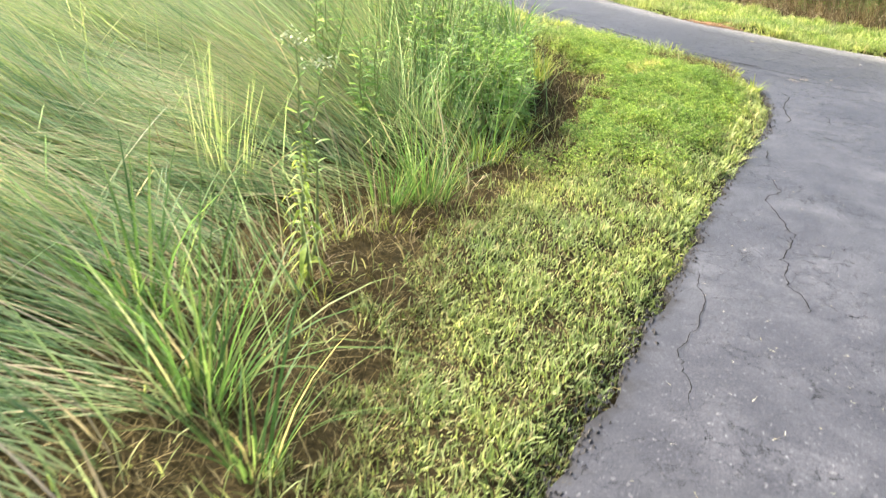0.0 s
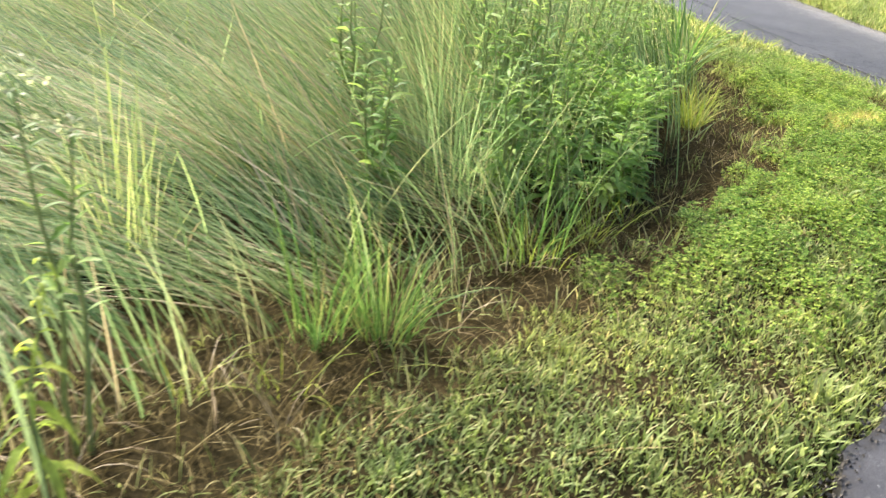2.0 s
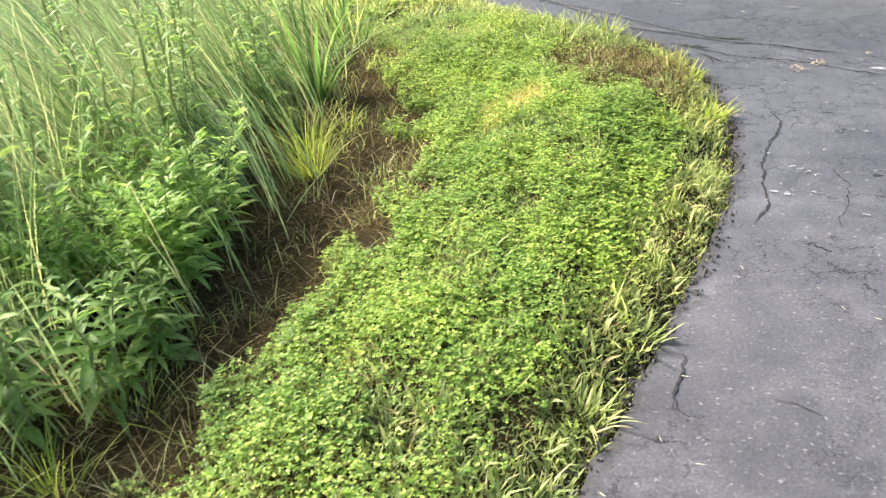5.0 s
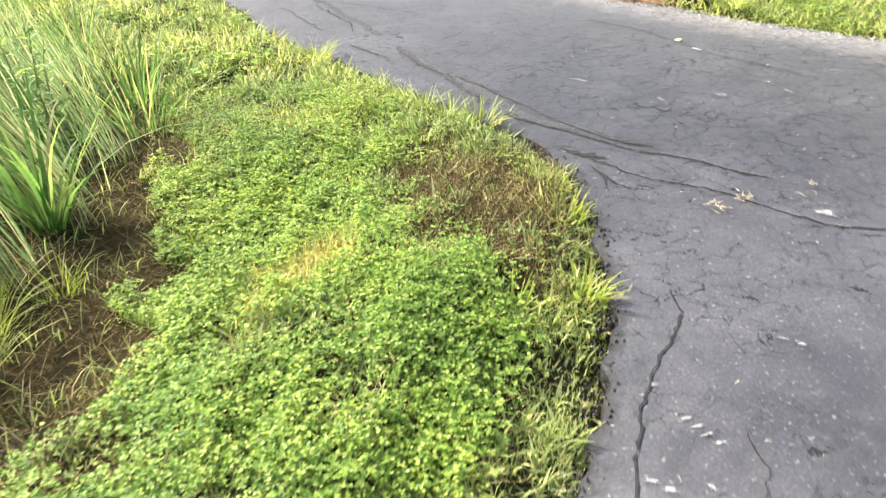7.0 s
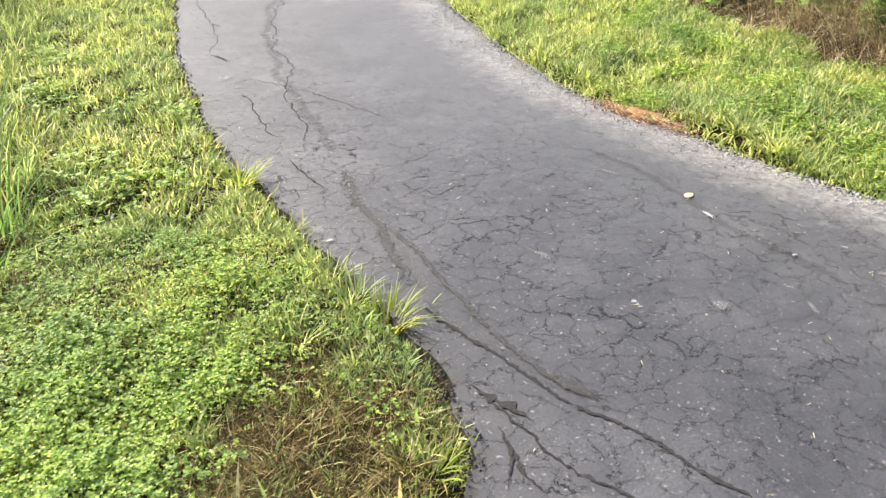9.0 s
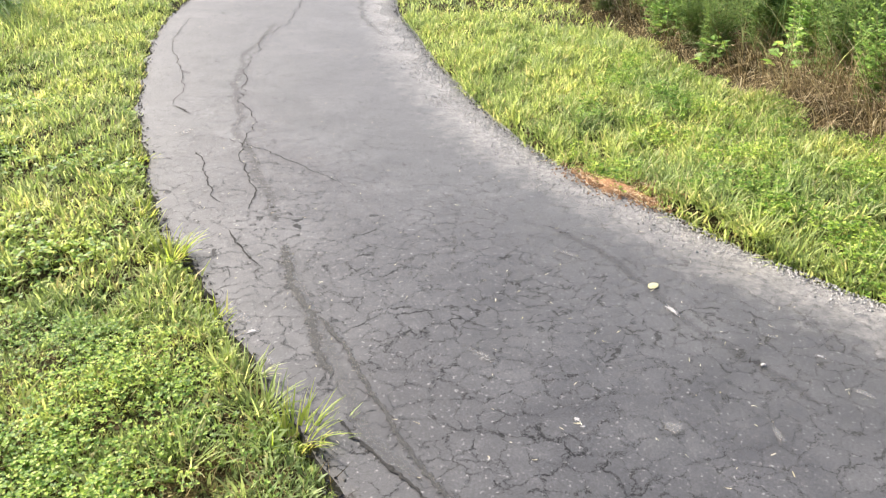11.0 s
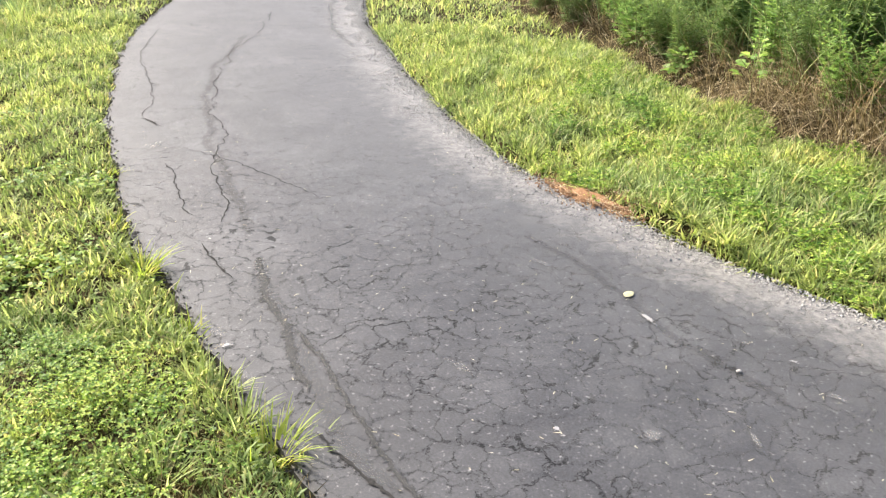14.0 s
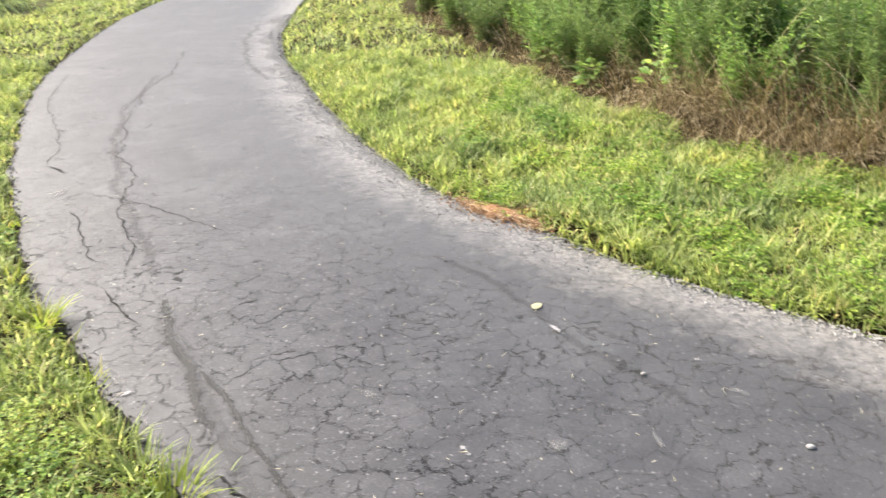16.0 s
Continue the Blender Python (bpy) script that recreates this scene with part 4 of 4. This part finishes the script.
def strip(name, points, width, mat, jitter=0.012, ragged=0.5, label="", lift=0.004, step=0.012):
    """A ragged flat strip along a line on the path."""
    pts = np.array(points, float)
    d = np.concatenate([[0], np.cumsum(np.hypot(*np.diff(pts, axis=0).T))])
    s = np.arange(0, d[-1], step)
    cx, cy = np.interp(s, d, pts[:, 0]), np.interp(s, d, pts[:, 1])
    soft = int(0.12 / step) | 1
    cx = np.convolve(np.pad(cx, soft // 2, "edge"), np.ones(soft) / soft, "valid")
    cy = np.convolve(np.pad(cy, soft // 2, "edge"), np.ones(soft) / soft, "valid")
    r = np.random.default_rng(int(abs(pts[0, 0]) * 977 + abs(pts[0, 1]) * 131) + len(s))
    for gap, part_of in ((0.22, 1.3), (0.07, 0.5), (0.024, 0.25)):
        knots = np.arange(0, d[-1] + gap, gap)
        cx, cy = cx + np.interp(s, knots, r.normal(0, jitter * part_of, len(knots))), cy + np.interp(s, knots, r.normal(0, jitter * part_of, len(knots)))
    tx, ty = np.gradient(cx), np.gradient(cy)
    ln = np.hypot(tx, ty) + 1e-9
    ends = np.minimum(1, np.minimum(s, s[-1] - s) / 0.1 + 0.1)
    wl, wr = [np.maximum(width / 2 * (1 + ragged * r.normal(0, 1, len(s))), width * 0.04) * ends for _ in range(2)]
    lx, ly, rx, ry = cx - ty / ln * wl, cy + tx / ln * wl, cx + ty / ln * wr, cy - tx / ln * wr
    verts = np.stack([np.stack([u, w2, path_z(u, w2) + lift], 1) for u, w2 in ((lx, ly), (cx, cy), (rx, ry))], 1).reshape(-1, 3)
    i = np.arange(len(s) - 1) * 3
    me = tri_mesh(name, verts, np.concatenate([np.stack([i, i + 1, i + 4], 1), np.stack([i, i + 4, i + 3], 1), np.stack([i + 1, i + 2, i + 5], 1), np.stack([i + 1, i + 5, i + 4], 1)]), mat, False)
    me.attributes.new("soft", "FLOAT", "POINT").data.foreach_set("value", np.tile(np.array([0, 1, 0], np.float32), len(s)))
    return part(name, me, path, label)


def blob(name, x, y, rx, ry, turn, mat, label="", lift=0.005, rough=0.25):
    """A flat ragged mark with a low crown."""
    n = 22
    a = np.arange(n) / n * 6.2832
    seed = int(abs(x) * 1000 + abs(y) * 100)
    r = 1 + rough * wob(np.cos(a), np.sin(a), 1.2, seed) + rough * 0.5 * wob(np.cos(a), np.sin(a), 0.4, seed + 1)
    u, w2 = np.cos(a) * r * rx * 1.3, np.sin(a) * r * ry * 1.3
    c, s = math.cos(turn), math.sin(turn)
    vx, vy = x + c * u - s * w2, y + s * u + c * w2
    verts = np.concatenate([np.stack([vx, vy, path_z(vx, vy) + lift - 0.001], 1), [[x, y, float(path_z(np.array([x]), np.array([y]))[0]) + lift + 0.001]]])
    i = np.arange(n)
    me = tri_mesh(name, verts, np.stack([i, (i + 1) % n, np.full(n, n)], 1), mat, False)
    me.attributes.new("soft", "FLOAT", "POINT").data.foreach_set("value", np.append(np.zeros(n), 1).astype(np.float32))
    return part(name, me, path, label)


strip("rut_band", [(0.32, 5.89), (0.52, 5.51), (0.72, 5.2), (0.93, 4.94), (1.1, 4.68), (1.3, 4.5)], 0.13, BAND, 0.01, 0.1, "worn paler band of a wheel rut", 0.003)
strip("rut_edge", [(0.32, 5.89), (0.52, 5.51), (0.69, 5.24), (0.87, 4.92)], 0.06, TAR, 0.01, 0.3)
strip("rut_edge", [(0.68, 5.32), (0.89, 5.1), (1.03, 4.9), (1.16, 4.73), (1.27, 4.6), (1.44, 4.42), (1.62, 4.3)], 0.035, TAR, 0.006, 0.3)
strip("rut_edge", [(0.96, 4.76), (1.03, 4.67), (1.12, 4.61), (1.32, 4.45), (1.51, 4.29), (1.71, 4.2), (1.85, 4.08), (2.01, 3.98)], 0.01, CRACK, 0.006, 0.6)
blob("tar_patch", 1.52, 4.37, 0.13, 0.035, -0.45, TAR, "dark broken patch in the rut")
strip("crack", [(1.2, 4.32), (1.39, 4.14), (1.48, 4.05), (1.64, 3.95), (1.87, 3.83), (1.96, 3.74), (2.07, 3.66), (2.4, 3.55)], 0.0074, CRACK)
strip("crack", [(1.29, 4.2), (1.36, 4.05), (1.37, 3.9)], 0.0085, CRACK)
strip("crack", [(1.22, 4.34), (1.32, 4.27), (1.4, 4.22)], 0.02, CRACK, 0.012, 0.9)
strip("crack", [(1.31, 4.12), (1.42, 3.98), (1.47, 3.9)], 0.008, CRACK, 0.012, 0.9)
strip("crack", [(-1.8, 11.68), (-1.46, 10.31), (-1.46, 9.78), (-1.2, 8.9), (-0.91, 8.23), (-0.75, 7.75), (-0.48, 7.32), (-0.32, 6.88), (-0.08, 6.41), (0.04, 6.14)], 0.0055, CRACK, 0.022)
strip("crack", [(-0.65, 7.19), (-0.21, 6.96), (0.29, 6.64), (0.41, 6.55)], 0.0045, CRACK, 0.02)
strip("crack", [(-0.65, 6.94), (-0.43, 6.57), (-0.24, 6.29), (-0.1, 6.21)], 0.0055, CRACK, 0.012)
strip("crack", [(-2.58, 10.6), (-2.19, 9.46), (-1.7, 8.7), (-1.33, 8.11), (-1.25, 7.68)], 0.0045, CRACK, 0.014)
strip("crack", [(-1.25, 7.68), (-1.13, 7.66), (-1.0, 7.55)], 0.014, CRACK, 0.012)
strip("crack", [(0.07, 5.92), (0.2, 5.72), (0.3, 5.62)], 0.009, CRACK, 0.016)
strip("crack", [(1.5, 3.3), (1.51, 3.12), (1.38, 2.86), (1.31, 2.6), (1.28, 2.38), (1.2, 2.23)], 0.0062, CRACK, 0.009)
strip("crack", [(1.33, 3.09), (1.42, 2.99)], 0.004, CRACK)
strip("crack", [(0.9, 1.58), (0.89, 1.46), (0.81, 1.34), (0.84, 1.27)], 0.0055, CRACK, 0.014)
strip("crack", [(1.05, 1.35), (1.15, 1.32), (1.2, 1.26)], 0.0035, CRACK, 0.01)
strip("crack", [(0.76, 1.0), (0.63, 0.43), (0.5, -0.08), (0.35, -0.6)], 0.004, CRACK, 0.02)
strip("crack", [(0.1, -0.3), (0.02, -0.75), (-0.1, -1.0), (-0.14, -1.3)], 0.003, CRACK, 0.012)
strip("crack", [(1.5, 2.2), (1.62, 2.45), (1.6, 2.7)], 0.003, CRACK, 0.015)
strip("wheel_track", [(-1.45, 13.3), (-1.25, 12.0), (-0.9, 11.0), (-0.42, 10.0)], 0.16, TRACK, 0.015, 0.1, "dark curved tyre track")
strip("wheel_track", [(-1.6, 10.4), (-1.35, 9.2), (-1.0, 8.2), (-0.55, 7.3), (-0.1, 6.6), (0.25, 6.05)], 0.16, TRACK, 0.015, 0.1, "faint dark wheel track", 0.0035)
strip("wheel_track", [(1.45, 6.3), (1.75, 6.0), (2.0, 5.7), (2.2, 5.4), (2.45, 5.1)], 0.12, TRACK, 0.015, 0.1, "faint dark wheel track", 0.0035)
for fx, fy, fl, fw, ft in ((1.44, 2.685, 0.026, 0.0075, 0.35), (1.465, 2.66, 0.026, 0.008, 0.35), (1.487, 2.635, 0.026, 0.008, 0.35), (1.505, 2.605, 0.022, 0.007, 0.35), (1.42, 2.7, 0.01, 0.005, 0.2),
                           (1.33, 2.485, 0.028, 0.012, -0.4), (1.37, 2.46, 0.026, 0.011, -0.3), (1.46, 2.47, 0.022, 0.01, -0.7), (1.76, 3.01, 0.022, 0.008, -0.3), (1.8, 2.985, 0.022, 0.012, -0.6),
                           (1.58, 2.285, 0.024, 0.008, -0.4), (1.385, 2.81, 0.012, 0.01, 0.4), (1.35, 2.77, 0.008, 0.006, 0.0), (0.0, -1.178, 0.01, 0.008, 0.5), (0.18, -1.5, 0.018, 0.006, -0.2)):
    blob("paint_fleck", fx, fy, fl, fw, ft, SCUFF, "white worn paint mark", rough=0.35)
for fx, fy, fl, fw, ft, mt in ((2.09, 3.73, 0.055, 0.03, -0.25, SCUFF), (2.12, 3.64, 0.05, 0.014, -0.5, PALE), (1.99, 4.9, 0.05, 0.045, 0, PALE), (2.3, 4.93, 0.1, 0.016, -1.35, PALE), (1.7, 4.88, 0.022, 0.014, -0.8, SCUFF),
                               (1.72, 4.85, 0.014, 0.008, 0, SCUFF), (2.01, 5.61, 0.06, 0.016, -0.9, SCUFF), (0.43, 5.23, 0.07, 0.045, -0.7, PALE), (0.5, 5.15, 0.03, 0.02, 0.3, SCUFF), (1.36, 5.16, 0.1, 0.035, -0.6, PALE),
                               (1.58, 6.01, 0.1, 0.02, -0.5, PALE), (-0.85, 7.2, 0.06, 0.1, 0, PALE), (2.35, 5.5, 0.05, 0.02, -0.5, PALE), (2.6, 5.2, 0.06, 0.025, -0.5, PALE), (2.5, 5.4, 0.03, 0.012, -0.4, SCUFF), (0.64, 4.98, 0.05, 0.03, -0.8, PALE)):
    blob("pale_mark", fx, fy, fl, fw, ft, mt, "pale scuffed spot")
LEAFY = plain_material("dry_leaf", (0.28, 0.26, 0.15), (0.42, 0.4, 0.26), 80)
STONE = plain_material("pale_stone", (0.28, 0.27, 0.25), (0.45, 0.43, 0.4), 120)


def pebble(name, x, y, size, mat, label, category, flat=0.5):
    bm = bmesh.new()
    bmesh.ops.create_icosphere(bm, subdivisions=2, radius=size)
    for v in bm.verts:
        v.co *= 1 + 0.22 * noise.noise(v.co * (1.1 / size) + Vector((x, y, 0)))
        v.co.z *= flat
        v.co.x *= 1.35
    me = bpy.data.meshes.new(name)
    bm.to_mesh(me)
    bm.free()
    me.materials.append(mat)
    ob = new(name, me)
    ob.location, ob.rotation_euler = (x, y, 0.004 + size * flat * 0.8), (0, 0, x * 7)
    return tagged(ob, label, category)


pebble("fallen_leaf", 1.94, 5.79, 0.021, LEAFY, "pale yellowish fallen leaf lying on the asphalt", "leaf", 0.12)
pebble("pebble", 2.74, 4.91, 0.01, STONE, "small pale pebble on the asphalt", "pebble", 0.6)
pebble("pebble", 1.32, 7.16, 0.009, STONE, "small pale pebble on the asphalt", "pebble", 0.6)
pebble("pebble", 2.3, 5.3, 0.007, STONE, "small pale pebble on the asphalt", "pebble", 0.6)
for sx, sy, n, ln in ((1.74, 3.77, 20, 0.045), (1.845, 3.83, 18, 0.035), (2.11, 3.93, 8, 0.03), (1.34, 3.2, 12, 0.05), (2.06, 3.86, 6, 0.03), (1.69, 3.8, 5, 0.03)):
    a = rng.uniform(0, 6.28, n)
    v, t = blades(np.stack([rng.normal(0, 0.016, n), rng.normal(0, 0.016, n), rng.uniform(0.002, 0.012, n)], 1), ln * rng.uniform(0.5, 1.2, n), 0.0035, rng.uniform(1.1, 1.55, n), 0.1, a, 3)
    v[:, 2] = np.maximum(v[:, 2], 0.001)
    ob = new("straw_wisp", tri_mesh("straw_wisp", v, t, TAN))
    ob.location = (sx, sy, 0.005)
    tagged(ob, "small wisp of pale dry straw on the asphalt", "straw", "straw wisps")

# clippings and grit scattered on the path, rubble along its edges
x, y = scatter(2600, -3, 4, -3, 12)
ok = (x > edge(PATH_INNER, y) + 0.05) & (x < edge(PATH_OUTER, y) - 0.05)
x, y = x[ok], y[ok]
n = len(x)
v, t = blades(np.stack([x, y, path_z(x, y) + 0.004], 1), rng.uniform(0.006, 0.03, n), rng.uniform(0.0015, 0.0035, n), 1.52, 0.03, rng.uniform(0, 6.283, n), 2)
tagged(new("grass_clippings", tri_mesh("grass_clippings", v, t, STRAW_PALE)), "pale dry clippings scattered over the asphalt", "clippings", kind="stuff")


def crumbs(x, y, z, size):
    n = len(x)
    o = np.array([(1, 0, 0), (-0.6, 0.8, 0), (-0.5, -0.9, 0), (0.1, 0.1, 0.8), (0, 0, -0.5)])
    a = rng.uniform(0, 6.283, n)
    p = o[None] * size[:, None, None] * rng.uniform(0.6, 1.3, (n, 5, 3))
    q = np.stack([p[..., 0] * np.cos(a)[:, None] - p[..., 1] * np.sin(a)[:, None], p[..., 0] * np.sin(a)[:, None] + p[..., 1] * np.cos(a)[:, None], p[..., 2]], -1)
    q += np.stack([x, y, z], 1)[:, None]
    t = np.array([(0, 1, 3), (1, 2, 3), (2, 0, 3), (1, 0, 4), (2, 1, 4), (0, 2, 4)])
    return q.reshape(-1, 3), (t[None] + (np.arange(n) * 5)[:, None, None]).reshape(-1, 3)


y = rng.uniform(-4, 14, 16000)
side = rng.uniform(0, 1, len(y)) < 0.5
off = np.abs(rng.normal(0, 0.022, len(y))) * np.where(rng.uniform(0, 1, len(y)) < 0.75, -1.3, 1.0)
x = np.where(side, edge(PATH_INNER, y) + off, edge(PATH_OUTER, y) - off)
inside = off > 0
z = np.where(inside, 0.003, ground_z(x, y) + 0.003)
tagged(new("edge_rubble", tri_mesh("edge_rubble", *crumbs(x, y, z, rng.uniform(0.002, 0.009, len(y))), RUBBLE, False)), "dark crumbs of broken asphalt along the path edges", "rubble", kind="stuff")

y = rng.uniform(4.6, 14, 22000)
off = np.abs(rng.normal(0, 0.14, len(y))) * (0.5 + 0.7 * smooth(0.5 + 0.7 * wob(y, 0 * y, 0.8, 61)))
x = edge(PATH_OUTER, y) - off + 0.02
tagged(new("edge_gravel", tri_mesh("edge_gravel", *crumbs(x, y, path_z(x, y) + 0.002, rng.uniform(0.0025, 0.0085, len(y)) * rng.uniform(0.5, 1, len(y))), GRIT, False)), "pale grit washed along the outer edge of the asphalt", "gravel", kind="stuff")
y = rng.uniform(-3.5, 6, 1100)
x = edge(PATH_INNER, y) + rng.normal(0.0, 0.025, len(y))
tagged(new("broken_asphalt", tri_mesh("broken_asphalt", *crumbs(x, y, np.maximum(ground_z(x, y), -0.01) + 0.006, rng.uniform(0.004, 0.010, len(y))), CHUNK, False)), "dark lumps of asphalt broken from the path edge", "rubble", kind="stuff")
u, w2 = rng.normal(0, 0.17, 1400), rng.normal(0, 0.055, 1400)
x, y = 1.76 + axis[0] * u - axis[1] * w2, 6.81 + axis[1] * u + axis[0] * w2
tagged(new("clay_crumbs", tri_mesh("clay_crumbs", *crumbs(x, y, np.maximum(ground_z(x, y), 0.0) + 0.012, rng.uniform(0.003, 0.011, len(x))), CLAY_CRUMB, False)), "loose orange clay crumbs on the bare patch", "bare soil", kind="stuff")
x, y = x[:260], y[:260]
tagged(new("clay_straw", tri_mesh("clay_straw", *blades(np.stack([x, y, np.maximum(ground_z(x, y), 0.0) + 0.02], 1), rng.uniform(0.03, 0.1, 260), 0.003, rng.uniform(1.2, 1.55, 260), 0.1, rng.uniform(0, 6.283, 260), 2), TAN)),
       "dry straw lying on the bare clay", "dead grass", kind="stuff")
